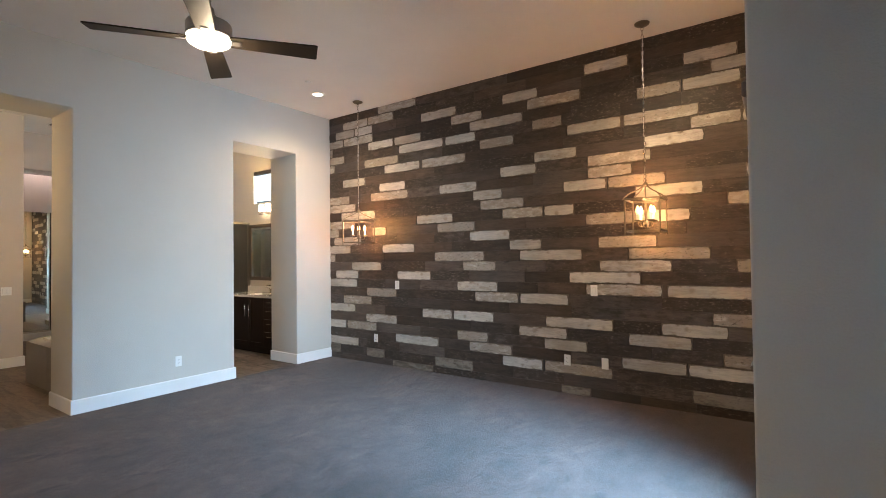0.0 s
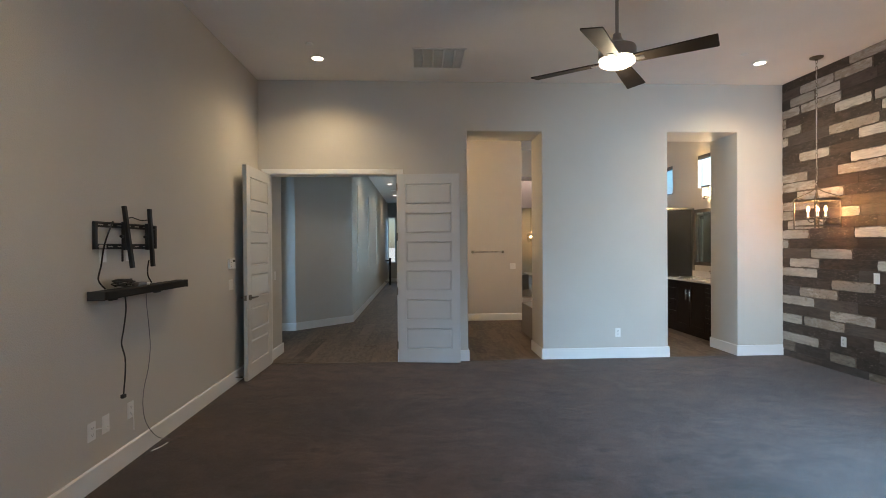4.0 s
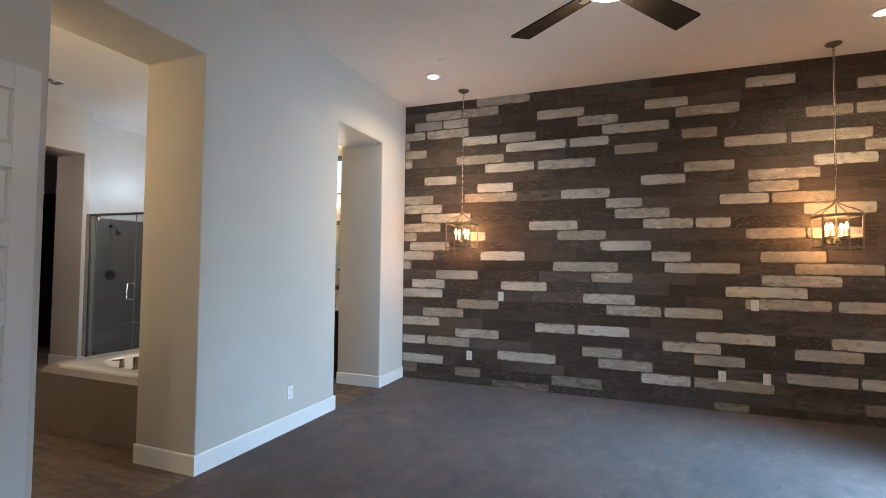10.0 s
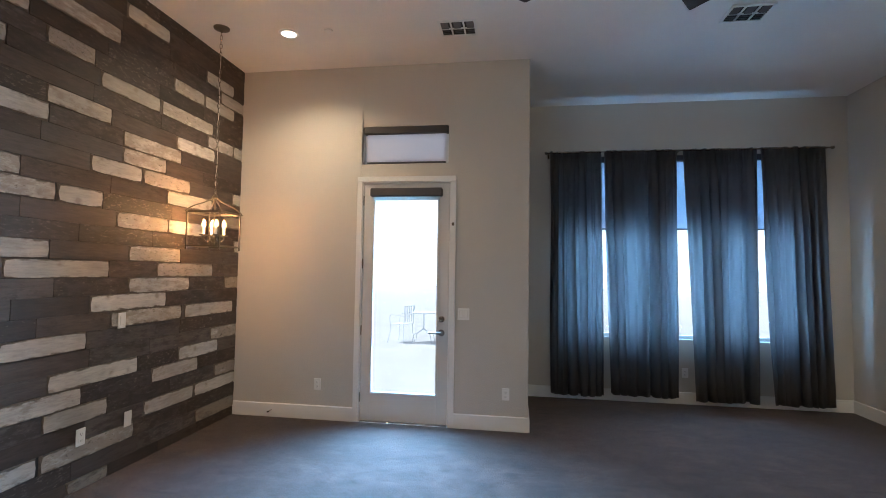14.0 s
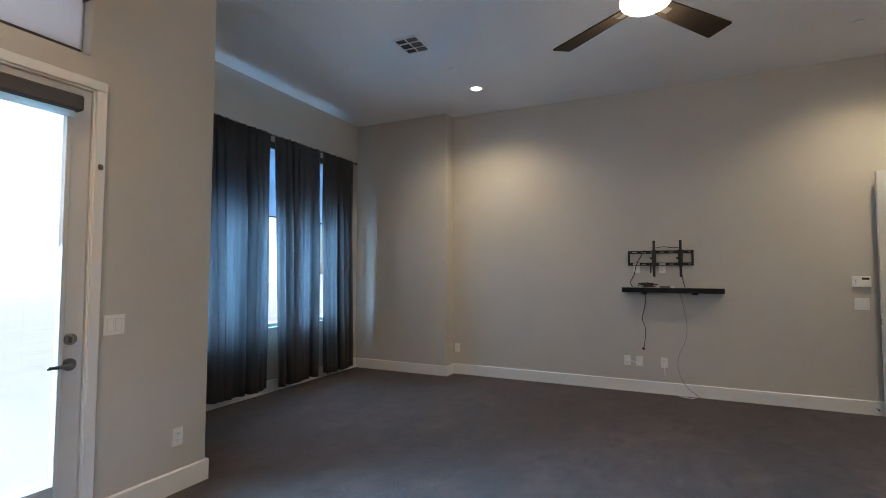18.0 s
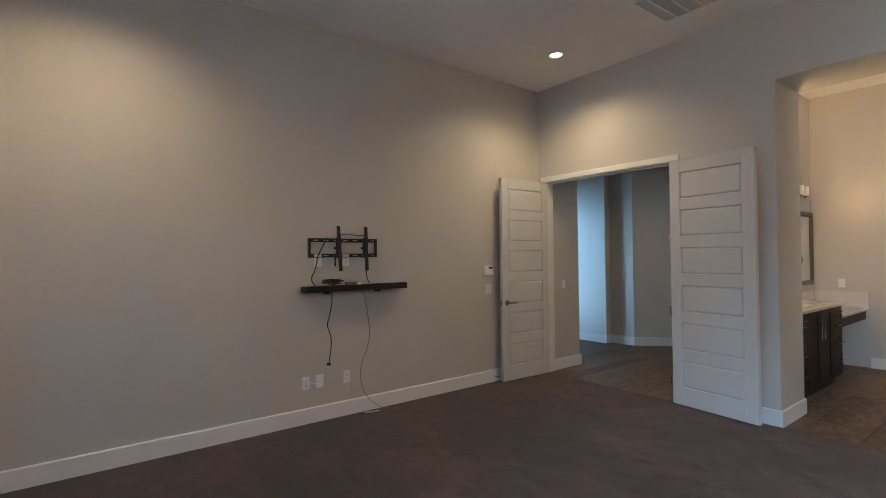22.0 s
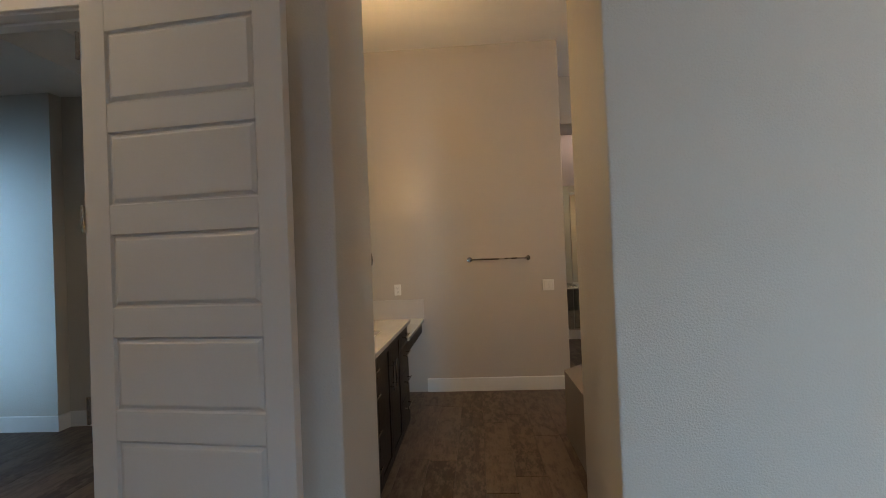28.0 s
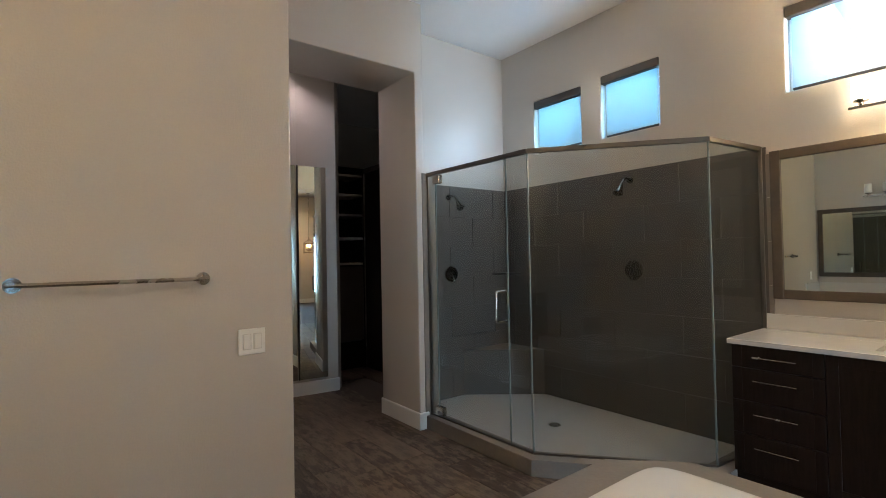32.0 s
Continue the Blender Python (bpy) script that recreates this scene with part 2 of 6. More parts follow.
c = mix(nt, 0.38, c, ramp(nt, patch, [(0.42, (0.025, 0.013, 0.011)), (0.58, (0.075, 0.045, 0.035))]))
c = mix(nt, 0.28, c, ramp(nt, tuft, [(0.40, (0.021, 0.012, 0.009)), (0.60, (0.080, 0.047, 0.038))]))
c = mix(nt, 0.30, c, ramp(nt, fine, [(0.38, (0.021, 0.012, 0.009)), (0.62, (0.085, 0.050, 0.040))]))
c = mix(nt, 1.0, c, ramp(nt, mott, [(0.40, (0.70, 0.70, 0.70)), (0.60, (1.28, 1.28, 1.28))]), "MULTIPLY")
c = mix(nt, 1.0, c, ramp(nt, streak, [(0.38, (0.82, 0.82, 0.82)), (0.62, (1.18, 1.18, 1.18))]), "MULTIPLY")
broad = tex(nt, coords(nt, (1.0, 1.6, 1.0)), 0.55, 2, 0.5)
c = mix(nt, 1.0, c, ramp(nt, broad, [(0.42, (0.72, 0.72, 0.72)), (0.56, (1.14, 1.14, 1.14))]), "MULTIPLY")
spot_cells = nt.nodes.new("ShaderNodeTexVoronoi")
spot_cells.inputs["Scale"].default_value = 2.6
nt.links.new(v, spot_cells.inputs["Vector"])
rows = nt.nodes.new("ShaderNodeTexWave")
rows.bands_direction = "Y"
rows.inputs["Scale"].default_value, rows.inputs["Distortion"].default_value, rows.inputs["Detail"].default_value = 48.0, 2.5, 2.0
nt.links.new(v, rows.inputs["Vector"])
c = mix(nt, 1.0, c, ramp(nt, rows.outputs["Fac"], [(0.1, (0.84, 0.84, 0.84)), (0.9, (1.12, 1.12, 1.12))]), "MULTIPLY")
fleck = mix(nt, 0.16, spot_cells.outputs["Distance"], mott)
c = mix(nt, ramp(nt, fleck, [(0.105, (0.7, 0.7, 0.7)), (0.15, (0, 0, 0))]), c, (0.014, 0.009, 0.008))
c = mix(nt, ramp(nt, stain, [(0.59, (0, 0, 0)), (0.66, (0.75, 0.75, 0.75))]), c, (0.016, 0.009, 0.008))
nt.links.new(c, b.inputs["Base Color"])
b.inputs["Roughness"].default_value = 0.95
b.inputs["Sheen Weight"].default_value = 0.15
bump(nt, b, mix(nt, 0.5, fine, tuft), 0.9, 0.012)
CARPET = m


def shifted(nt, mult):
    """Object coordinates moved by the piece's own random number, so that no two pieces repeat."""
    v, ri = coords(nt), rand(nt)
    comb = nt.nodes.new("ShaderNodeCombineXYZ")
    for i in range(3):
        nt.links.new(ri, comb.inputs[i])
    off = nt.nodes.new("ShaderNodeVectorMath")
    off.operation = "MULTIPLY_ADD"
    nt.links.new(comb.outputs[0], off.inputs[0])
    off.inputs[1].default_value = mult
    nt.links.new(v, off.inputs[2])
    return off.outputs[0], ri


def scaled(nt, vec, scale):
    st = nt.nodes.new("ShaderNodeMapping")
    st.inputs["Scale"].default_value = scale
    nt.links.new(vec, st.inputs["Vector"])
    return st.outputs[0]


def calc(nt, op, a, b2):
    n = nt.nodes.new("ShaderNodeMath")
    n.operation = op
    for sock, val in ((n.inputs[0], a), (n.inputs[1], b2)):
        if isinstance(val, (int, float)):
            sock.default_value = val
        else:
            nt.links.new(val, sock)
    return n.outputs[0]


def grey(x):
    return (x, x, x)


def plankmat(name, cols, worn, scuff, along, rough, wear, scratch, gloss_vary=0.1, uneven=0.30, share=0.62, rim=0.0, fine=1.0, knots=0.0):
    """Weathered board: tone by piece, long grain, worn patches whose amount changes by piece, fine scuffs."""
    m, nt, b = nodes_of(name)
    vec, ri = shifted(nt, (37.0, 91.0, 53.0))
    long_v, mid_v = scaled(nt, vec, along), scaled(nt, vec, tuple(1 + (x - 1) * 0.3 for x in along))
    grain, streak = tex(nt, long_v, 11, 5, 0.7), tex(nt, long_v, 3.0, 4, 0.6)
    patch, fleck, broad = tex(nt, mid_v, 7, 6, 0.72), tex(nt, mid_v, 22, 5, 0.8), tex(nt, vec, 2.0, 3, 0.6)
    last = len(cols) - 1
    tone = ramp(nt, calc(nt, "FRACT", calc(nt, "MULTIPLY", ri, 17.31), 0.0), [(i / last, c) for i, c in enumerate(cols)])
    c = mix(nt, 1.0, tone, ramp(nt, streak, [(0.34, grey(1 - 0.28 * fine)), (0.66, grey(1 + 0.22 * fine))]), "MULTIPLY")
    c = mix(nt, 1.0, c, ramp(nt, grain, [(0.32, grey(1 - 0.34 * fine)), (0.5, grey(1.0)), (0.68, grey(1 + 0.2 * fine))]), "MULTIPLY")
    c = mix(nt, 1.0, c, ramp(nt, broad, [(0.35, grey(0.85)), (0.65, grey(1.12))]), "MULTIPLY")
    bias = calc(nt, "MULTIPLY", calc(nt, "SUBTRACT", calc(nt, "FRACT", calc(nt, "MULTIPLY", ri, 71.7), 0.0), share), uneven)
    amount = calc(nt, "ADD", patch, bias)
    c = mix(nt, calc(nt, "MULTIPLY", ramp(nt, amount, [(0.47, grey(0)), (0.60, grey(1))]), wear), c, worn)
    if knots:
        cell = nt.nodes.new("ShaderNodeTexVoronoi")
        cell.inputs["Scale"].default_value, cell.inputs["Randomness"].default_value = 7.5, 1.0
        nt.links.new(vec, cell.inputs["Vector"])
        ring = calc(nt, "ADD", cell.outputs["Distance"], calc(nt, "MULTIPLY", calc(nt, "SUBTRACT", patch, 0.5), 0.5))
        c = mix(nt, calc(nt, "MULTIPLY", ramp(nt, ring, [(0.10, grey(1)), (0.17, grey(0.35)), (0.27, grey(0))]), knots), c, worn)
    if rim:
        sep = nt.nodes.new("ShaderNodeSeparateXYZ")
        nt.links.new(coords(nt), sep.inputs[0])
        away = calc(nt, "ABSOLUTE", calc(nt, "SUBTRACT", sep.outputs[2], 0.0617), 0.0)
        rough_edge = calc(nt, "ADD", away, calc(nt, "MULTIPLY", calc(nt, "SUBTRACT", patch, 0.5), 0.075))
        c = mix(nt, calc(nt, "MULTIPLY", ramp(nt, calc(nt, "MULTIPLY", rough_edge, 10.0), [(0.50, grey(0)), (0.60, grey(1))]), rim), c, scuff)
    c = mix(nt, ramp(nt, calc(nt, "ADD", fleck, calc(nt, "MULTIPLY", bias, 0.4)), [(0.60, grey(0)), (0.68, grey(scratch))]), c, scuff)
    nt.links.new(c, b.inputs["Base Color"])
    r = nt.nodes.new("ShaderNodeMapRange")
    r.inputs["To Min"].default_value, r.inputs["To Max"].default_value = rough - gloss_vary, rough + gloss_vary
    nt.links.new(patch, r.inputs["Value"])
    nt.links.new(r.outputs[0], b.inputs["Roughness"])
    bump(nt, b, grain, 0.3, 0.004)
    return m


WALLGRAIN, TILEGRAIN = (7, 1, 7), (7, 1, 1)
WHITEWASH = plankmat("whitewashed_plank", [(0.44, 0.40, 0.345), (0.52, 0.48, 0.43), (0.40, 0.36, 0.31), (0.56, 0.525, 0.475), (0.48, 0.44, 0.39)], (0.30, 0.25, 0.20), (0.10, 0.075, 0.055), WALLGRAIN, 0.6, 0.75, 0.8, uneven=0.42, rim=0.9, fine=0.5, knots=0.8)
PALEWORN = plankmat("worn_brown_plank", [(0.15, 0.12, 0.095), (0.20, 0.165, 0.13), (0.17, 0.14, 0.115)], (0.30, 0.265, 0.22), (0.07, 0.055, 0.045), WALLGRAIN, 0.6, 0.7, 0.7)
DARKPLANK = plankmat("dark_weathered_plank", [(0.046, 0.031, 0.023), (0.094, 0.070, 0.054), (0.038, 0.026, 0.020), (0.098, 0.084, 0.074), (0.060, 0.041, 0.030), (0.120, 0.098, 0.082), (0.050, 0.037, 0.030), (0.080, 0.058, 0.043)], (0.030, 0.020, 0.015), (0.24, 0.20, 0.165), WALLGRAIN, 0.55, 0.65, 0.62, uneven=0.34, share=0.52, fine=0.75)
PLANKEDGE = surface("plank_worn_edge", (0.15, 0.12, 0.095), 0.7, vary=0.5, scale=40, grain=200, relief=0.1)
FLOORTILE = plankmat("wood_look_tile", [(0.051, 0.035, 0.024), (0.111, 0.080, 0.058), (0.072, 0.051, 0.036), (0.144, 0.106, 0.081), (0.045, 0.030, 0.021)], (0.177, 0.135, 0.105), (0.039, 0.027, 0.019), TILEGRAIN, 0.55, 0.75, 0.6, 0.08, 0.10, 0.3)
FLOORTILE.node_tree.nodes["Principled BSDF"].inputs["Specular IOR Level"].default_value = 0.35

m, nt, b = nodes_of("clear_glass")
out = nt.nodes["Material Output"]
tr, gl, fr, mx = (nt.nodes.new("ShaderNode" + s) for s in ("BsdfTransparent", "BsdfGlossy", "LayerWeight", "MixShader"))
tr.inputs[0].default_value = (0.92, 0.94, 0.935, 1)
gl.inputs["Roughness"].default_value = 0.01
fr.inputs["Blend"].default_value = 0.5
gf = ramp(nt, fr.outputs["Facing"], [(0.0, (0.03, 0.03, 0.03)), (0.55, (0.045, 0.045, 0.045)), (0.8, (0.15, 0.15, 0.15)), (1.0, (0.85, 0.85, 0.85))])
nt.links.new(gf, mx.inputs[0]), nt.links.new(tr.outputs[0], mx.inputs[1]), nt.links.new(gl.outputs[0], mx.inputs[2])
nt.links.new(mx.outputs[0], out.inputs[0])
GLASS = m

m, nt, b = nodes_of("mirror_silver")
b.inputs["Base Color"].default_value = (0.68, 0.715, 0.655, 1)
b.inputs["Metallic"].default_value, b.inputs["Roughness"].default_value = 1.0, 0.012
MIRROR = m


def cloth(name, front, through_colour, share, weave):
    m, nt, b = nodes_of(name)
    out = nt.nodes["Material Output"]
    t, mx = nt.nodes.new("ShaderNodeBsdfTranslucent"), nt.nodes.new("ShaderNodeMixShader")
    v = coords(nt)
    n = tex(nt, v, weave, 2)
    nt.links.new(ramp(nt, n, [(0.3, tuple(x * 0.8 for x in front)), (0.7, tuple(x * 1.2 for x in front))]), b.inputs["Base Color"])
    b.inputs["Roughness"].default_value = 0.8
    bump(nt, b, n, 0.2, 0.002)
    t.inputs[0].default_value = (*through_colour, 1)
    mx.inputs[0].default_value = share
    nt.links.new(b.outputs[0], mx.inputs[1]), nt.links.new(t.outputs[0], mx.inputs[2]), nt.links.new(mx.outputs[0], out.inputs[0])
    return m


CURTAIN = cloth("curtain_cloth", (0.052, 0.046, 0.041), (0.42, 0.43, 0.45), 0.34, 400)
ROLLER = cloth("roller_shade_cloth", (0.62, 0.62, 0.63), (0.62, 0.72, 0.76), 0.55, 500)
# alcove and transom copies of one cloth, toned for each window's brightness
ROLLER_DIM = cloth("alcove_shade_cloth", (0.62, 0.61, 0.64), (0.42, 0.45, 0.50), 0.40, 500)
ROLLER_PALE = cloth("transom_shade_cloth", (0.66, 0.65, 0.67), (0.88, 0.86, 0.90), 0.6, 500)

# ---- building blocks ----


def place_of(ob):
    v = Vector((0, 0, 0))
    while ob:
        v += ob.location
        ob = ob.parent
    return v


def thing(name, at, label, category, group="", kind=""):
    ob = new(name)
    ob.location = at
    ob.empty_display_size = 0.1
    return tagged(ob, label, category, group, kind)


def part(name, bm, material, parent=None, label="", smooth=False):
    """One mesh, drawn in world metres, under its thing."""
    if parent:
        bmesh.ops.translate(bm, verts=bm.verts, vec=-place_of(parent))
    bmesh.ops.recalc_face_normals(bm, faces=bm.faces)
    me = bpy.data.meshes.new(name)
    bm.to_mesh(me)
    bm.free()
    me.materials.append(material)
    if smooth:
        me.polygons.foreach_set("use_smooth", [True] * len(me.polygons))
        me.set_sharp_from_angle(angle=radians(32))
    ob = new(name, me)
    ob.parent = parent
    return tagged(ob, label)


def solid(name, bm, material, label, category, group="", kind="", smooth=False):
    """A thing of one mesh, with its origin at its base."""
    lo = Vector([min(v.co[i] for v in bm.verts) for i in range(3)])
    hi = Vector([max(v.co[i] for v in bm.verts) for i in range(3)])
    o = Vector(((lo.x + hi.x) / 2, (lo.y + hi.y) / 2, lo.z))
    bmesh.ops.translate(bm, verts=bm.verts, vec=-o)
    ob = part(name, bm, material, smooth=smooth)
    ob.location = o
    return tagged(ob, label, category, group, kind)


def setting(name, bm, material, label="", smooth=False):
    return tagged(part(name, bm, material, smooth=smooth), label, kind="structure")


def box(x0, x1, y0, y1, z0, z1, bevel=0.0, bm=None, seg=1):
    own = bmesh.new()
    bmesh.ops.create_cube(own, size=1, matrix=Matrix.Translation(((x0 + x1) / 2, (y0 + y1) / 2, (z0 + z1) / 2)) @ Matrix.Diagonal((abs(x1 - x0), abs(y1 - y0), abs(z1 - z0), 1)))
    if bevel:
        bmesh.ops.bevel(own, geom=own.edges[:], offset=bevel, segments=seg, affect="EDGES", profile=0.5)
    return join(bm, own)


def join(bm, own):
    if bm is None:
        return own
    me = bpy.data.meshes.new("tmp")
    own.to_mesh(me)
    own.free()
    bm.from_mesh(me)
    bpy.data.meshes.remove(me)
    return bm


def rod(p, q, r, r2=None, seg=12, bm=None):
    own = bmesh.new()
    p, q = Vector(p), Vector(q)
    bmesh.ops.create_cone(own, cap_ends=True, segments=seg, radius1=r, radius2=r if r2 is None else r2, depth=(q - p).length)
    own.transform(Matrix.Translation((p + q) / 2) @ (q - p).to_track_quat("Z", "Y").to_matrix().to_4x4())
    return join(bm, own)


def lathe(profile, at=(0, 0, 0), seg=24, bm=None, turn=None):
    own = bmesh.new()
    rings = []
    for r, z in profile:
        rings.append([own.verts.new((r * math.cos(a), r * math.sin(a), z)) for a in (2 * math.pi * i / seg for i in range(seg))] if r > 1e-6 else [own.verts.new((0, 0, z))])
    for a, b2 in zip(rings, rings[1:]):
        for i in range(seg):
            j = (i + 1) % seg
            f = [a[i % len(a)], a[j % len(a)], b2[j % len(b2)], b2[i % len(b2)]]
            f = [v for k, v in enumerate(f) if v not in f[:k]]
            if len(f) > 2:
                own.faces.new(f)
    own.transform(Matrix.Translation(at) @ (turn or Matrix.Identity(4)))
    return join(bm, own)


def tube(pts, r, seg=8, bm=None):
    """A round wire along a smooth line through pts."""
    own = bmesh.new()
    P = [Vector(p) for p in pts]
    fine = []
    for i in range(len(P) - 1):
        a, b2, c2, d = P[max(0, i - 1)], P[i], P[i + 1], P[min(len(P) - 1, i + 2)]
        for k in range(6):
            t = k / 6
            fine.append(0.5 * ((2 * b2) + (c2 - a) * t + (2 * a - 5 * b2 + 4 * c2 - d) * t * t + (3 * b2 - a - 3 * c2 + d) * t ** 3))
    fine.append(P[-1])
    rings, side = [], None
    for i, p in enumerate(fine):
        d = (fine[min(i + 1, len(fine) - 1)] - fine[max(i - 1, 0)]).normalized()
        side = (side - d * side.dot(d)).normalized() if side and (side - d * side.dot(d)).length > 1e-4 else d.orthogonal().normalized()
        up = d.cross(side)
        rings.append([own.verts.new(p + r * (math.cos(a) * side + math.sin(a) * up)) for a in (2 * math.pi * k / seg for k in range(seg))])
    for a, b2 in zip(rings, rings[1:]):
        for k in range(seg):
            own.faces.new((a[k], a[(k + 1) % seg], b2[(k + 1) % seg], b2[k]))
    own.faces.new(rings[0]), own.faces.new(rings[-1])
    return join(bm, own)


def prism(outline, z0, z1, bevel=0.0, bm=None):
    own = bmesh.new()
    lo = [own.verts.new((x, y, z0)) for x, y in outline]
    hi = [own.verts.new((x, y, z1)) for x, y in outline]
    own.faces.new(lo), own.faces.new(hi)
    n = len(outline)
    for i in range(n):
        own.faces.new((lo[i], lo[(i + 1) % n], hi[(i + 1) % n], hi[i]))
    bmesh.ops.recalc_face_normals(own, faces=own.faces)
    if bevel:
        bmesh.ops.bevel(own, geom=own.edges[:], offset=bevel, segments=2, affect="EDGES")
    return join(bm, own)


def wall(name, axis, a0, a1, t0, t1, z0, z1, holes=(), material=None, label="", soft=True, corners=()):
    """A wall along x or y, t0 to t1 thick, with openings (from, to, bottom, top) through it and rounded drywall corners."""
    us = sorted({a0, a1, *(h[0] for h in holes), *(h[1] for h in holes)})
    zs = sorted({z0, z1, *(h[2] for h in holes), *(h[3] for h in holes)})
    full = [[not any(h[0] <= (u + u2) / 2 <= h[1] and h[2] <= (z + z2) / 2 <= h[3] for h in holes) for z, z2 in zip(zs, zs[1:])] for u, u2 in zip(us, us[1:])]
    bm, made = bmesh.new(), {}

    def vert(u, t, z):
        if (u, t, z) not in made:
            made[u, t, z] = bm.verts.new((u, t, z) if axis == "x" else (t, u, z))
        return made[u, t, z]

    def at(i, j):
        return 0 <= i < len(full) and 0 <= j < len(full[0]) and full[i][j]

    for i in range(len(full)):
        for j in range(len(full[0])):
            if not full[i][j]:
                continue
            u, u2, z, z2 = us[i], us[i + 1], zs[j], zs[j + 1]
            for t in (t0, t1):
                bm.faces.new([vert(u, t, z), vert(u2, t, z), vert(u2, t, z2), vert(u, t, z2)])
            for ok, q in ((at(i - 1, j), ((u, z), (u, z2))), (at(i + 1, j), ((u2, z), (u2, z2))), (at(i, j - 1), ((u, z), (u2, z))), (at(i, j + 1), ((u, z2), (u2, z2)))):
                if not ok:
                    (p, r), (p2, r2) = q
                    bm.faces.new([vert(p, t0, r), vert(p2, t0, r2), vert(p2, t1, r2), vert(p, t1, r)])
    bmesh.ops.recalc_face_normals(bm, faces=bm.faces)
    if soft:
        edges = []
        for e in bm.edges:
            if len(e.link_faces) == 2 and e.calc_face_angle(0) > 0.8:
                m = (e.verts[0].co + e.verts[1].co) / 2
                u, t = (m.x, m.y) if axis == "x" else (m.y, m.x)
                inner = any(h[0] - 1e-4 <= u <= h[1] + 1e-4 and h[2] - 1e-4 <= m.z <= h[3] + 1e-4 for h in holes) and z0 + 1e-4 < m.z < z1 - 1e-4
                if inner or any(abs(u - a) < 1e-4 and abs(t - c) < 1e-4 for a, c in corners):
                    edges.append(e)
        if edges:
            bmesh.ops.bevel(bm, geom=edges, offset=0.012, segments=3, affect="EDGES", profile=0.5)
    ob = setting(name, bm, material or PAINT, label, smooth=soft)
    return ob


def base(x0, y0, x1, y1, e0=0.0, e1=0.0, h=0.14):
    """Baseboard along a line, with the room on the line's left side."""
    p, q = Vector((x0, y0, 0)), Vector((x1, y1, 0))
    d = (q - p).normalized()
    n = Vector((-d.y, d.x, 0))
    p, q = p - d * e0, q + d * e1
    bm = bmesh.new()
    prof = [(0, 0), (0.015, 0), (0.015, h - 0.008), (0.009, h), (0, h)]
    a = [bm.verts.new(p + n * s + Vector((0, 0, z))) for s, z in prof]
    c2 = [bm.verts.new(q + n * s + Vector((0, 0, z))) for s, z in prof]
    bm.faces.new(a), bm.faces.new(c2)
    for i in range(5):
        bm.faces.new((a[i], a[(i + 1) % 5], c2[(i + 1) % 5], c2[i]))
    return setting("baseboard", bm, TRIM)


def on_wall(ob, x, y, z, yaw):
    """Stands a thing, drawn flat against the plane y = 0 and facing -y, on a wall that faces the way yaw turns it."""
    ob.matrix_basis = pose(x, y, z, 0, 0, yaw)
    return ob

# ---- the large structure ----
H = 3.66          # ceiling
X_E, Y_S = 7.00, -5.60
AX0, AX1, AY = 0.23, 3.925, -7.01     # window alcove
BE, BW, BT = 7.13, 2.03, 3.36        # bathroom: east, west and towel walls
O1, O2, OH, OD = (2.695, 3.687), (5.39, 6.355), 3.017, 0.60
HR, HL = 1.90, 0.72                  # hall: right and left walls
HC = 3.36                            # hall ceiling

setting("floor_bedroom", box(-0.1, AX1 + 0.1, AY - 0.1, Y_S, -0.12, 0.0, 0.0, box(-0.1, X_E + 0.05, Y_S, 0.0, -0.12, 0.0)), CARPET, "greyish brown worn wall-to-wall carpet")
setting("floor_bath", box(BW - 0.1, 8.3, 0.0, 8.3, -0.12, -0.006), GROUT)
setting("floor_hall", box(-4.0, BW - 0.1, 0.0, 14.6, -0.12, -0.006), GROUT)
setting("ceiling_bedroom", box(-0.2, AX1 + 0.16, AY - 0.18, Y_S - 0.16, H, H + 0.12, 0.0, box(-0.2, 7.3, Y_S - 0.16, 0.06, H, H + 0.12)), CEIL)
setting("ceiling_bath", box(1.96, 8.3, 0.06, 8.3, H, H + 0.12), CEIL)
setting("ceiling_hall", box(-0.05, 1.96, 0.06, 14.6, HC, HC + 0.12), CEIL)
setting("ceiling_hall_end", box(1.96, 3.0, 12.46, 14.6, HC, HC + 0.12), CEIL)
setting("floor_hall_end", box(BW - 0.1, 3.0, 12.6, 14.6, -0.12, -0.002), GROUT)
setting("ceiling_foyer", box(-4.0, -0.05, 0.06, 3.6, 3.06, 3.18), CEIL)

wall("wall_west", "y", -5.5, 0.0, -0.14, 0.0, 0, H)
wall("wall_alcove_west", "y", AY - 0.14, -5.5, -0.14, AX0, 0, H, corners=[(-5.5, AX0)])
wall("wall_window", "x", AX0, AX1, AY - 0.18, AY, 0, H, [(0.74, 3.42, 0.76, 3.0)])
PD = (4.712, 5.612)
wall("wall_south", "x", AX1, 7.2, Y_S - 0.16, Y_S, 0, H, [(PD[0] - 0.02, PD[1] + 0.02, 0, 2.45), (4.735, 5.63, 2.63, 3.02)], corners=[(AX1, Y_S)])
wall("wall_alcove_east", "y", AY - 0.18, Y_S - 0.16, AX1, AX1 + 0.16, 0, H)
wall_east = wall("wall_east", "y", Y_S - 0.16, 0.0, X_E, X_E + 0.15, 0, H, material=SLOT, soft=False)
D1 = (0.11, 1.79)
wall("wall_north_hall", "x", -0.14, 1.96, 0.0, 0.12, 0, H, [(D1[0], D1[1], 0, 2.46)])
wall("wall_north", "x", 1.96, 7.3, 0.0, OD, 0, H, [(*O1, 0, OH), (*O2, 0, OH)], label="greige painted wall with two tall openings to the bathroom")
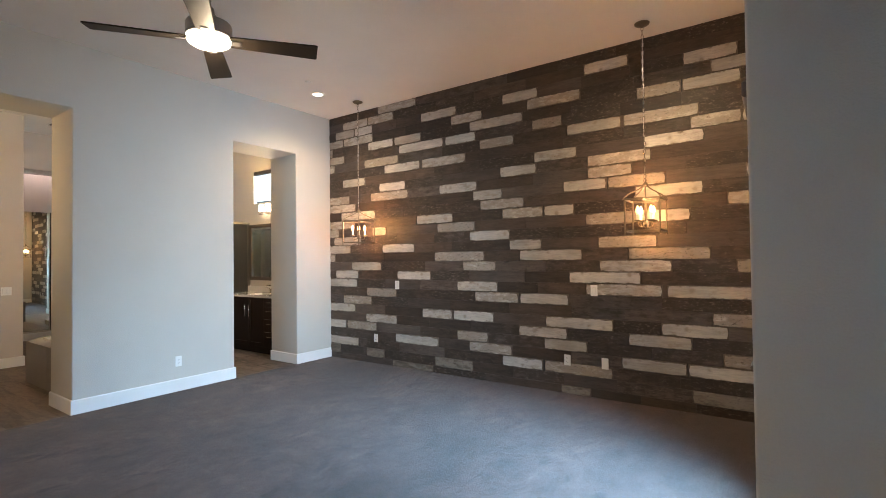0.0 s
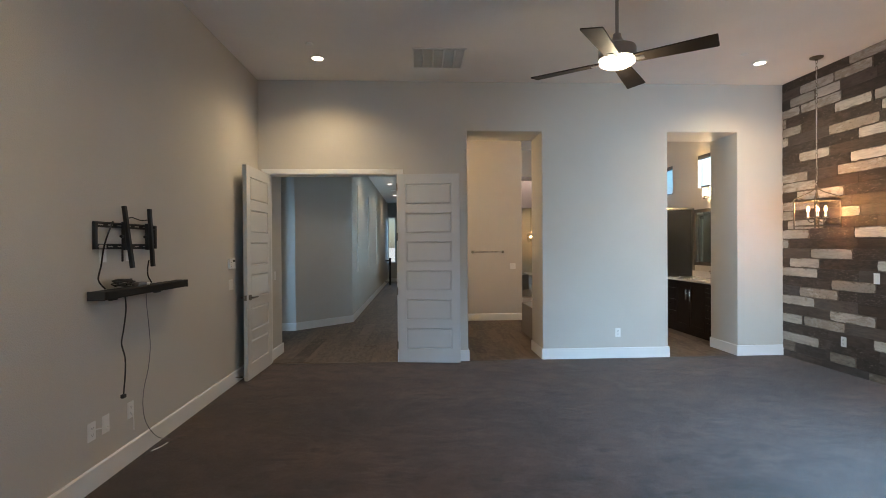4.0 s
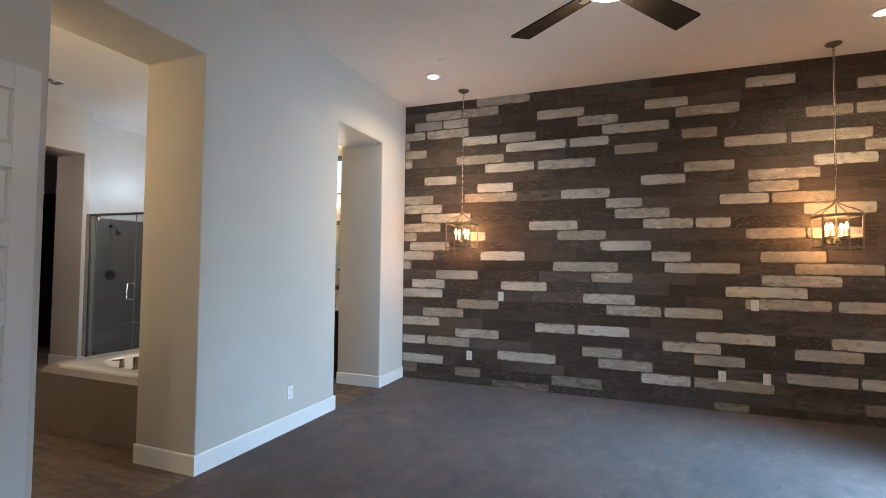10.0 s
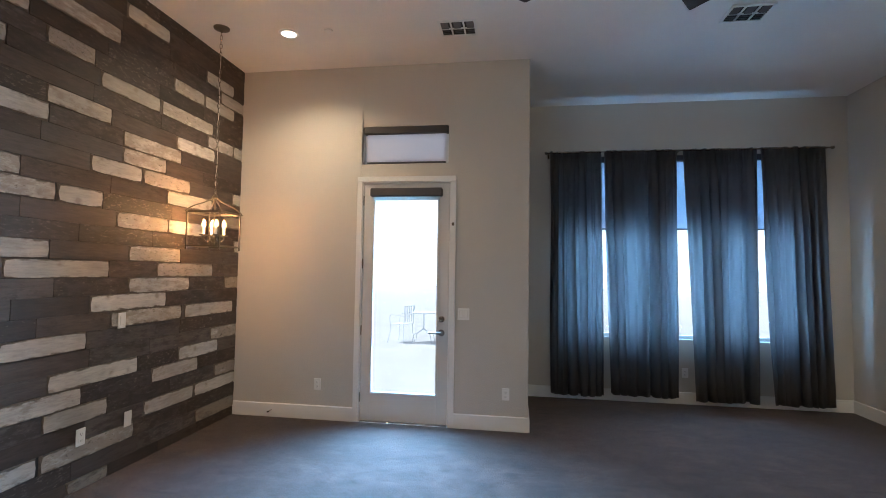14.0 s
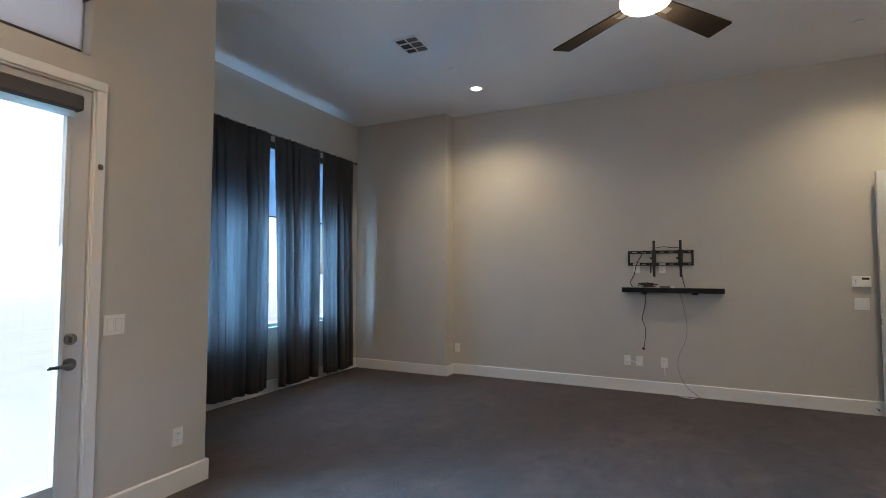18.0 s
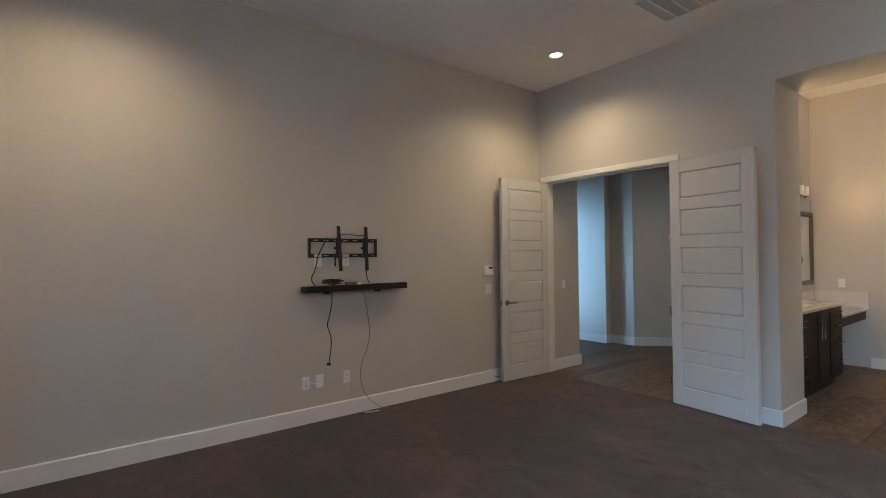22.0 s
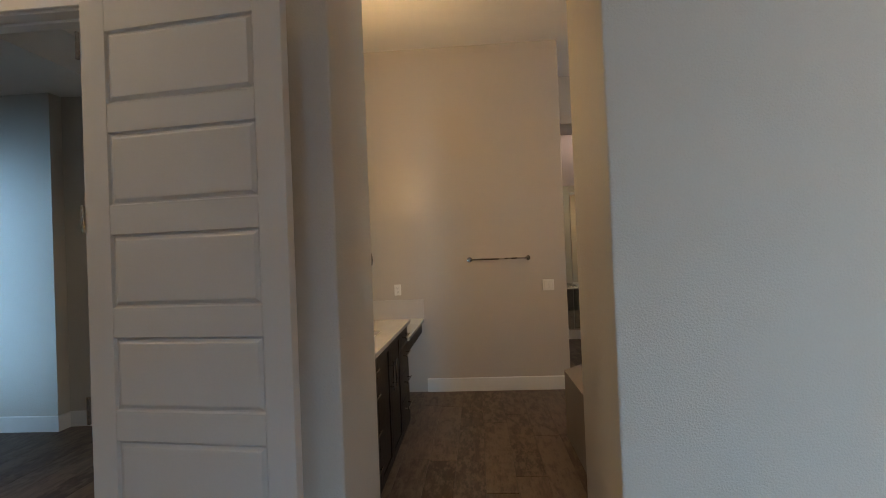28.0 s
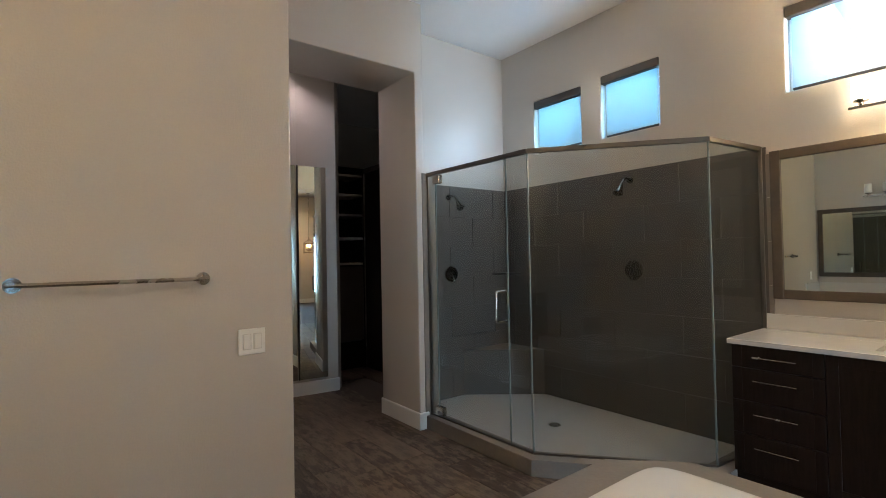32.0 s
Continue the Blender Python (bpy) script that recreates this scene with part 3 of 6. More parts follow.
# hall
wall("wall_hall_left", "y", 0.12, 0.70, -0.06, 0.09, 0, HC, corners=[(0.70, 0.09)])
setting("ceiling_soffit", box(-0.05, 0.0, 0.70, 3.6, 3.06, HC), CEIL)
wall("wall_hall_right", "y", 0.12, 12.6, HR, BW, 0, H, [(0.85, 2.66, 0.88, 3.05)], label="painted hall wall with a shallow recessed niche")
bm = prism([(-4.0, 2.48), (-1.24, 2.48), (-1.24, 2.35), (-0.60, 2.35), (-0.60, 2.48), (-0.18, 2.51), (HL, 3.40), (HL, 3.62), (-4.0, 3.62)], 0, HC)
setting("wall_hall_bend", bm, PAINT)
wall("wall_hall_west_side", "y", 3.62, 14.6, HL - 0.16, HL, 0, HC, [(y - 0.14, y + 0.14, 0.95, 2.85) for y in (4.3, 6.6, 9.0)])
wall("wall_hall_end", "x", HL, 3.0, 14.4, 14.6, 0, HC, [(0.70 + 0.02, 1.06, 0.80, 2.75), (1.80, 2.60, 0, 2.36)])
wall("wall_hall_turn", "x", BW, 3.0, 12.46, 12.6, 0, HC)
wall("wall_hall_far_east", "y", 12.6, 14.4, 2.86, 3.0, 0, HC)
wall("wall_hall_backing", "x", 1.70, 2.70, 14.60, 14.7, 0, HC)
wall("wall_foyer_west", "y", 0.12, 2.48, -4.0, -3.85, 0, 3.06, [(0.5, 1.3, 0.2, 2.6)])
wall("wall_foyer_south", "x", -4.0, -0.06, 0.0, 0.12, 0, 3.06)
# bathroom
wall("wall_bath_west", "y", OD, BT, BW - 0.02, BW + 0.004, 0, H, material=SATIN, soft=False)
wall("wall_towel", "x", BW - 0.02, 4.14, BT, BT + 0.14, 0, H, material=SATIN, corners=[(4.14, BT)])
wall("wall_passage", "y", BT + 0.14, 6.5, 4.0, 4.14, 0, H, material=SATIN)
wall("wall_bath_east", "y", OD, 5.08, BE, BE + 0.17, 0, H, [(3.86, 4.44, 2.51, 3.06), (3.09, 3.64, 2.51, 3.08), (0.82, 2.21, 2.53, 3.11)], material=SATIN)
wall("wall_portal", "x", 4.14, 5.72, 4.46, 5.08, 0, H, [(4.24, 5.635, 0, 3.05)], material=SATIN, corners=[(5.72, 4.46)])
wall("wall_shower_north", "x", 5.72, BE, 4.90, 5.08, 0, H, material=SATIN)
wall("wall_closet_south", "x", BE, 8.3, 5.08, 5.2, 0, H)
wall("wall_closet_east", "y", 5.2, 8.3, 8.2, 8.3, 0, H)
wall("wall_closet_north", "x", 4.0, 8.3, 8.2, 8.3, 0, H)
DC, DE = (5.231, 6.148), (5.66, 6.09)      # inner corner and free end of the dressing wall
setting("wall_dressing", prism([(4.14, 6.19), DC, DE, (5.74, 6.18), (5.74, 6.62), (4.0, 6.62), (4.0, 6.19)], 0, H), SATIN)

# baseboards, room on the left of each run
for r in ((0, 0, 0, -5.5, 0, 0.0), (0, -5.5, AX0, -5.5, 0, 0.015), (AX0, -5.5, AX0, AY), (AX0, AY, AX1, AY), (AX1, AY, AX1, Y_S, 0, 0.015),
          (AX1, Y_S, 4.648, Y_S), (5.676, Y_S, X_E, Y_S), (1.87, 0, 1.80, 0), (O1[0], 0, 1.88, 0, 0.015, 0), (O2[0], 0, O1[1], 0, 0.015, 0.015), (X_E, 0, O2[1], 0, 0, 0.015),
          (O1[0], OD, O1[0], 0), (O1[1], 0, O1[1], OD), (O2[0], OD, O2[0], 0), (O2[1], 0, O2[1], OD),
          (0.09, 0.70, 0.09, 0.13, 0.015, 0), (0.09, 0.70, -0.06, 0.70, 0, 0), (HR, 0.13, HR, 12.6), (HL, 14.4, HL, 3.40, 0, 0.006), (HL, 3.40, -0.18, 2.51, 0.006, 0), (-0.18, 2.51, -0.60, 2.48),
          (-0.60, 2.35, -1.24, 2.35, 0.015, 0.015), (-0.60, 2.48, -0.60, 2.35), (-1.24, 2.48, -3.85, 2.48), (1.74, 14.4, HL, 14.4),
          (4.14, BT, 2.64, BT, 0.015, 0), (4.14, 4.46, 4.14, BT, 0, 0.0), (5.72, 4.46, 5.635, 4.46, 0, 0.015), (5.635, 4.46, 5.635, 5.08), (4.24, 5.08, 4.24, 4.46),
          (*DE, *DC, 0.01, 0.0), (*DC, 4.14, 6.19)):
    base(*r)

# recess in the hall's right wall
setting("hall_niche", box(HR - 0.002, BW - 0.022, 0.852, 2.658, 0.872, 0.884, 0.002), PAINT)


def casing(name, x0, x1, top, y, side, w=0.085, lip=0.0):
    """Flat door casing round an opening in a wall along x."""
    bm = box(x0 - w, x0, y, y + side * 0.018, 0, top, 0.003)
    box(x1, x1 + w, y, y + side * 0.018, 0, top, 0.003, bm)
    box(x0 - w - lip, x1 + w + lip, y, y + side * 0.021, top, top + w, 0.003, bm)
    return setting(name, bm, TRIM)


casing("trim_bedroom_door", D1[0] + 0.01, D1[1] - 0.01, 2.45, 0.0, -1, 0.062, 0.012)
bm = box(D1[0], D1[0] + 0.02, -0.005, 0.125, 0, 2.46, 0.002)
box(D1[1] - 0.02, D1[1], -0.005, 0.125, 0, 2.46, 0.002, bm)
box(D1[0] + 0.02, D1[1] - 0.02, -0.005, 0.125, 2.44, 2.46, 0.002, bm)
box(D1[0] + 0.02, D1[1] - 0.02, 0.05, 0.085, 2.428, 2.44, 0.002, bm)
setting("trim_door_jamb", bm, TRIM)
casing("trim_patio_door", PD[0] - 0.01, PD[1] + 0.01, 2.44, Y_S, 1, 0.055)
bm = box(PD[0] - 0.02, PD[0], Y_S - 0.16, Y_S + 0.004, 0, 2.45, 0.002)
box(PD[1], PD[1] + 0.02, Y_S - 0.16, Y_S + 0.004, 0, 2.45, 0.002, bm)
box(PD[0], PD[1], Y_S - 0.16, Y_S + 0.004, 2.43, 2.45, 0.002, bm)
setting("trim_patio_jamb", bm, TRIM)
setting("threshold", box(PD[0], PD[1], Y_S - 0.16, Y_S, 0.0, 0.012, 0.003), NICKEL)

casing("trim_hall_end_door", 1.80, 2.60, 2.36, 14.4, -1, 0.07)

# outdoors
# unseen slab, added so its overhang keeps the sun off the bath shades
setting("roof", box(-0.3, 4.12, -7.25, -5.86, 3.84, 4.0, 0.0, box(-4.3, 7.98, -5.86, 14.9, 3.84, 4.0, 0.0)), STUCCO, "unseen flat roof slab, its eaves added to shade the east windows")
setting("ground", box(-400, 400, -400, 400, -0.45, -0.16), CONCRETE, "pale concrete patio and ground outside")

# added wall that glows white in place of the sunlit distance
setting("backdrop", box(-60, 110, -60.2, -60.0, -0.16, 30.0), BACKDROP_GLOW, "pale glowing backdrop wall, added for the glare beyond the patio")


def window(name, axis, a0, a1, z0, z1, t, out, mullions=(), depth=0.16):
    """A vinyl window set towards the outside of its opening; out is the way outside (+1 or -1 along the thickness)."""
    def bx(u0, u1, w0, w1, d0, d1, b=0.003):
        p, q = sorted((t + out * d0, t + out * d1))
        return box(u0, u1, p, q, w0, w1, b) if axis == "x" else box(p, q, u0, u1, w0, w1, b)
    th = thing(name, (0, 0, 0), "white vinyl window set in the wall", "window", kind="structure")
    f = 0.04
    for u0, u1, w0, w1 in ((a0, a0 + f, z0, z1), (a1 - f, a1, z0, z1), (a0 + f, a1 - f, z0, z0 + f), (a0 + f, a1 - f, z1 - f, z1)):
        part("window_frame", bx(u0, u1, w0, w1, depth - 0.07, depth - 0.01), PVC, th)
    for u in mullions:
        part("mullion", bx(u - 0.03, u + 0.03, z0 + f, z1 - f, depth - 0.065, depth - 0.015), PVC, th)
    edges = [a0 + f, *mullions, a1 - f]
    for u, u2 in zip(edges, edges[1:]):
        pane = part("pane", bx(u, u2, z0 + f, z1 - f, depth - 0.045, depth - 0.039, 0), GLASS, th)
        pane.visible_shadow = False
    return th


window("window_alcove", "x", 0.74, 3.42, 0.76, 3.0, AY, -1, (1.63, 2.53))
window("window_transom", "x", 4.735, 5.63, 2.63, 3.02, Y_S, -1, (), 0.15)
for i, (a, b2, z, z2) in enumerate(((3.86, 4.44, 2.51, 3.06), (3.09, 3.64, 2.51, 3.08), (0.82, 2.21, 2.53, 3.11))):
    window("window_bath", "y", a, b2, z, z2, BE, 1)
window("window_hall_end", "x", 0.72, 1.06, 0.80, 2.75, 14.4, 1)
for y in (4.3, 6.6, 9.0):
    window("window_hall_slot", "y", y - 0.14, y + 0.14, 0.95, 2.85, HL, -1, (), 0.15)
window("window_foyer", "y", 0.5, 1.3, 0.2, 2.6, -3.85, -1, (), 0.14)


def roller(name, axis, a0, a1, z0, z1, t, side, label, fabric=None):
    """A roller shade: dark cassette, hanging cloth, bottom bar."""
    def bx(u0, u1, w0, w1, d0, d1, b=0.0):
        p, q = sorted((t + side * d0, t + side * d1))
        return box(u0, u1, p, q, w0, w1, b) if axis == "x" else box(p, q, u0, u1, w0, w1, b)
    th = thing(name, ((a0 + a1) / 2, t, z0) if axis == "x" else (t, (a0 + a1) / 2, z0), label, "roller shade")
    part("cassette", bx(a0 + 0.003, a1 - 0.003, z1 - 0.075, z1 - 0.002, -0.075, 0.004, 0.006), SHADEBOX, th, "dark fabric-wrapped cassette")
    part("cloth", bx(a0 + 0.03, a1 - 0.03, z0 + 0.02, z1 - 0.07, -0.045, -0.043), fabric or ROLLER, th)
    part("bottom_bar", bx(a0 + 0.03, a1 - 0.03, z0 + 0.004, z0 + 0.022, -0.051, -0.037, 0.003), SHADEBOX, th)
    return th


roller("roller_shade", "x", 4.735, 5.63, 2.635, 3.02, Y_S, 1, "white roller shade with dark cassette lowered over transom window", ROLLER_PALE)
for a, b2, z, z2 in ((3.86, 4.44, 2.515, 3.06), (3.09, 3.64, 2.515, 3.08), (0.82, 2.21, 2.535, 3.11)):
    roller("roller_shade", "y", a, b2, z, z2, BE, -1, "backlit pale roller shade lowered over high bathroom window")

roller("roller_shade", "x", 0.74, 3.42, 2.08, 3.0, AY, 1, "pale roller shade lowered half-way behind the dark curtains", ROLLER_DIM)

# ---- bedroom: doors ----


def panel_door(name, w, h, label, lever):
    """A six-panel leaf, hinge edge at x = 0, thickness along y."""
    th = thing(name, (0, 0, 0), label, "door")
    s, top, bot, gap, t = 0.105, 0.125, 0.175, 0.108, 0.0225
    ph = (h - top - bot - 5 * gap) / 6
    part("stile", box(0, s, -t, t, 0, h, 0.002), DOORW, th)
    part("stile", box(w - s, w, -t, t, 0, h, 0.002), DOORW, th)
    z = bot
    part("rail", box(s, w - s, -t, t, 0, bot, 0.002), DOORW, th)
    for i in range(6):
        own = bmesh.new()
        for sgn in (-1, 1):
            lv = []
            for ix, ins, d in ((0.0, 0.0, t - 0.0005), (0.004, 0.004, t - 0.0095), (0.009, 0.009, t - 0.0105), (0.022, 0.022, t - 0.0015), (0.026, 0.026, t - 0.001)):
                lv.append([own.verts.new((x, sgn * d, zz)) for x, zz in ((s + ix, z + ins), (w - s - ix, z + ins), (w - s - ix, z + ph - ins), (s + ix, z + ph - ins))])
            for a, c2 in zip(lv, lv[1:]):
                for k in range(4):
                    own.faces.new((a[k], a[(k + 1) % 4], c2[(k + 1) % 4], c2[k]))
            own.faces.new(lv[-1])
        part("panel", own, DOORW, th)
        z += ph
        part("rail", box(s, w - s, -t, t, z, z + (gap if i < 5 else h - z), 0.002), DOORW, th)
        z += gap
    for zz in (0.22, 0.92, 1.62, 2.26):
        part("hinge", rod((-0.006, -t - 0.004, zz - 0.05), (-0.006, -t - 0.004, zz + 0.05), 0.007, seg=8), NICKEL, th, "brushed nickel hinge")
    if lever:
        for sgn in (-1, 1):
            hd = part("door_handle", rod((w - 0.07, sgn * t, 0.93), (w - 0.07, sgn * (t + 0.012), 0.93), 0.032, seg=20), RAILMETAL, th, "dark satin nickel lever handle")
            bm = rod((w - 0.07, sgn * (t + 0.012), 0.93), (w - 0.07, sgn * (t + 0.05), 0.93), 0.011)
            p, q = sorted((sgn * (t + 0.042), sgn * (t + 0.058)))
            box(w - 0.19, w - 0.055, p, q, 0.921, 0.939, 0.004, bm)
            part("lever", bm, RAILMETAL, hd)
        part("latch_plate", box(w - 0.001, w + 0.0015, -0.013, 0.013, 0.90, 0.96), RAILMETAL, th)
    return th


door_1 = panel_door("bedroom_door", 0.80, 2.425, "white six-panel door with nickel lever, open along the wall", True)
door_1.matrix_basis = pose(0.137, -0.02, 0.012, 0, 0, -91.5)
door_2 = panel_door("bedroom_door", 0.80, 2.425, "white six-panel door folded open flat against the wall", False)
door_2.matrix_basis = pose(1.785, -0.045, 0.012, 0, 0, -6.3)

# patio door
pd = thing("patio_door", ((PD[0] + PD[1]) / 2, Y_S - 0.02, 0.012), "white full-glass patio door, closed, with rolled-up shade", "door")
y0, y1 = Y_S - 0.055, Y_S - 0.010
GX0, GX1, GZ0, GZ1 = 4.830, 5.498, 0.30, 2.285
x0, x1 = PD[0] + 0.004, PD[1] - 0.004
part("stile", box(x0, GX0, y0, y1, 0.014, 2.426, 0.002), DOORW, pd)
part("stile", box(GX1, x1, y0, y1, 0.014, 2.426, 0.002), DOORW, pd)
part("rail", box(GX0, GX1, y0, y1, 0.014, GZ0, 0.002), DOORW, pd)
part("rail", box(GX0, GX1, y0, y1, GZ1, 2.426, 0.002), DOORW, pd)
bm = box(GX0 - 0.02, GX0 + 0.006, y1, y1 + 0.010, GZ0 - 0.02, GZ1 + 0.02, 0.003)
box(GX1 - 0.006, GX1 + 0.02, y1, y1 + 0.010, GZ0 - 0.02, GZ1 + 0.02, 0.003, bm)
box(GX0 + 0.006, GX1 - 0.006, y1, y1 + 0.010, GZ0 - 0.02, GZ0 + 0.006, 0.003, bm)
part("glazing_bead", bm, DOORW, pd)
pane = part("pane", box(GX0, GX1, y0 + 0.018, y0 + 0.026, GZ0, GZ1), GLASS, pd)
pane.visible_shadow = False
part("cassette", box(GX0 - 0.045, GX1 + 0.03, y1, y1 + 0.07, 2.285, 2.37, 0.01), SHADEBOX, pd, "dark roller shade cassette on the door")
part("shade_hem", box(GX0 - 0.02, GX1 + 0.005, y1 + 0.02, y1 + 0.034, 2.247, 2.285, 0.004), ROLLER, pd)
hd = part("door_handle", rod((4.780, y1, 0.92), (4.780, y1 + 0.012, 0.92), 0.033, seg=20), RAILMETAL, pd, "brushed nickel lever handle")
bm = rod((4.780, y1 + 0.01, 0.92), (4.780, y1 + 0.05, 0.92), 0.011)
box(4.769, 4.902, y1 + 0.042, y1 + 0.058, 0.911, 0.929, 0.004, bm)
part("lever", bm, RAILMETAL, hd)
db = part("deadbolt", rod((4.780, y1, 1.055), (4.780, y1 + 0.014, 1.055), 0.031, seg=20), NICKEL, pd, "round nickel deadbolt")
part("thumb_turn", box(4.775, 4.785, y1 + 0.014, y1 + 0.032, 1.037, 1.073, 0.002), NICKEL, db)
for z in (0.25, 0.92, 1.6, 2.25):
    part("hinge", rod((x1 + 0.004, y1 + 0.006, z - 0.05), (x1 + 0.004, y1 + 0.006, z + 0.05), 0.008, seg=8), NICKEL, pd, "brushed nickel hinge")
solid("door_sensor", box(4.664, 4.688, Y_S + 0.018, Y_S + 0.034, 1.99, 2.02, 0.004), BRONZE, "small dark contact sensor on the patio door casing", "sensor")

# curtains


def curtain(x0t, x1t, x0b, x1b, seed, label):
    """A hanging cloth: gathered heading on the rod, many narrow folds that merge and open towards the hem."""
    rnd = random.Random(seed)
    n, rows, top, hem = 190, 34, 3.03, 0.075 + rnd.random() * 0.03
    ph = [rnd.uniform(0, 6.28) for _ in range(8)]
    folds = rnd.uniform(6.2, 7.4)
    own = bmesh.new()
    grid = []
    for j in range(rows + 1):
        f = j / rows
        line = []
        for i in range(n + 1):
            u = i / n
            x = (x0t + (x1t - x0t) * u) * (1 - f) + (x0b + (x1b - x0b) * u) * f
            w = u + 0.035 * math.sin(6.28 * 1.3 * u + ph[0]) + 0.012 * math.sin(4.0 * f + ph[1] + 5 * u)
            depth = 0.6 + 0.4 * math.sin(6.2832 * 1.7 * u + ph[2] + 0.8 * f)
            wide = math.sin(6.2832 * folds * w + ph[3])
            slim = math.sin(6.2832 * folds * 2.1 * w + ph[4] + 1.5 * f)
            swell = min(1.0, 0.35 + f * 1.9)
            d = (0.046 * depth * (wide + 0.35 * wide ** 3) + 0.006 * slim) * swell + 0.012 * math.sin(6.28 * 0.8 * u + ph[5]) * f
            tight = 0.008 * math.sin(6.2832 * 26 * u + ph[6]) * max(0, 1 - f * 7)
            sway = (0.028 * math.sin(12.5664 * folds * w + 2 * ph[3]) * math.sin(6.2832 * 0.9 * u + ph[1]) ** 2 + 0.016 * math.cos(6.2832 * folds * w + ph[3])) * swell * depth
            edge = 0.004 * math.sin(40 * u + ph[7]) * max(0, 1 - f * 25)
            line.append(own.verts.new((x + sway, -6.845 + d + tight, top + edge - (top - hem) * f + 0.008 * math.sin(6.28 * 2 * u + ph[2]) * f)))
        grid.append(line)
    for a, c2 in zip(grid, grid[1:]):
        for i in range(n):
            own.faces.new((a[i], a[i + 1], c2[i + 1], c2[i]))
    ob = solid("curtain", own, CURTAIN, label, "curtain", "curtains over the alcove window", smooth=True)
    s = ob.modifiers.new("cloth", "SOLIDIFY")
    s.thickness = 0.002


LAB = "dark grey hanging curtain panel, backlit by daylight"
curtain(3.64, 3.03, 3.63, 3.00, 1, LAB)
curtain(2.995, 2.165, 2.91, 2.155, 2, LAB)
curtain(2.095, 1.28, 1.975, 1.295, 3, LAB)
curtain(1.255, 0.56, 1.15, 0.51, 4, LAB)
cr = thing("curtain_rod", (2.08, -6.85, 3.03), "thin brushed nickel curtain rod above the alcove window", "curtain rod")
part("rod", rod((0.50, -6.845, 3.015), (3.68, -6.845, 3.015), 0.009), NICKEL, cr)
for x in (0.49, 3.69):
    part("finial", lathe([(0, -0.022), (0.016, -0.014), (0.02, 0), (0.016, 0.014), (0, 0.022)], (x, -6.845, 3.015), 14), NICKEL, cr, smooth=True)
for x in (0.53, 2.13, 3.65):
    bm = rod((x, -7.0, 3.015), (x, -6.845, 3.015), 0.006, seg=8)
    box(x - 0.012, x + 0.012, -7.0, -6.995, 2.975, 3.055, 0.001, bm)
    part("bracket", bm, NICKEL, cr)

# ---- bedroom: ceiling things ----
FX, FY, FD = 3.536, -2.777, -0.010
fan = thing("ceiling_fan", (FX, FY, 2.83), "dark four-blade ceiling fan with lit dome light", "ceiling fan")
part("canopy", lathe([(0, 3.66), (0.075, 3.66), (0.07, 3.62), (0.03, 3.585), (0, 3.585)], (FX, FY, 0)), FANMETAL, fan, smooth=True)
part("downrod", rod((FX, FY, 2.97), (FX, FY, 3.60), 0.0125), FANMETAL, fan)
part("motor_housing", lathe([(0, 3.09), (0.028, 3.085), (0.034, 3.05), (0.055, 3.022), (0.10, 2.998), (0.128, 2.985), (0.135, 2.97), (0.135, 2.912), (0.131, 2.906), (0.131, 2.900), (0.135, 2.895), (0, 2.895)], (FX, FY, FD), 40), FANMETAL, fan, smooth=True)
part("diffuser", lathe([(0.131, 2.895), (0.131, 2.880), (0.122, 2.866), (0.102, 2.853), (0.072, 2.844), (0.038, 2.839), (0, 2.838)], (FX, FY, FD), 40), FANGLOW, fan, "glowing frosted glass dome", smooth=True)
for k in range(4):
    own = bmesh.new()
    n = 12
    near, far = [], []
    for i in range(n + 1):
        f = i / n
        w = 0.052 + 0.023 * f ** 0.8
        near.append((0.12 + (0.650 - 0.12) * f, w))
        far.append((0.12 + (0.650 - 0.12) * f, -w))
    rim = near + [(0.658, 0.069), (0.658, -0.069)] + far[::-1]
    up = [own.verts.new((r, w, 0.0045)) for r, w in rim]
    dn = [own.verts.new((r, w, -0.0045)) for r, w in rim]
    own.faces.new(up), own.faces.new(list(reversed(dn)))
    for i in range(len(up)):
        j = (i + 1) % len(up)
        own.faces.new((up[i], up[j], dn[j], dn[i]))
    turn = pose(FX, FY, 2.875, 0, 0, 90 * k + 53.6) @ pose(0, 0, 0, -10.4, 0, 0)
    own.transform(turn)
    bl = part("blade", own, BLADE, fan)
    own = box(0.10, 0.19, -0.022, 0.022, -0.0105, -0.0045, 0.002)
    own.transform(turn)
    part("blade_iron", own, FANMETAL, bl)


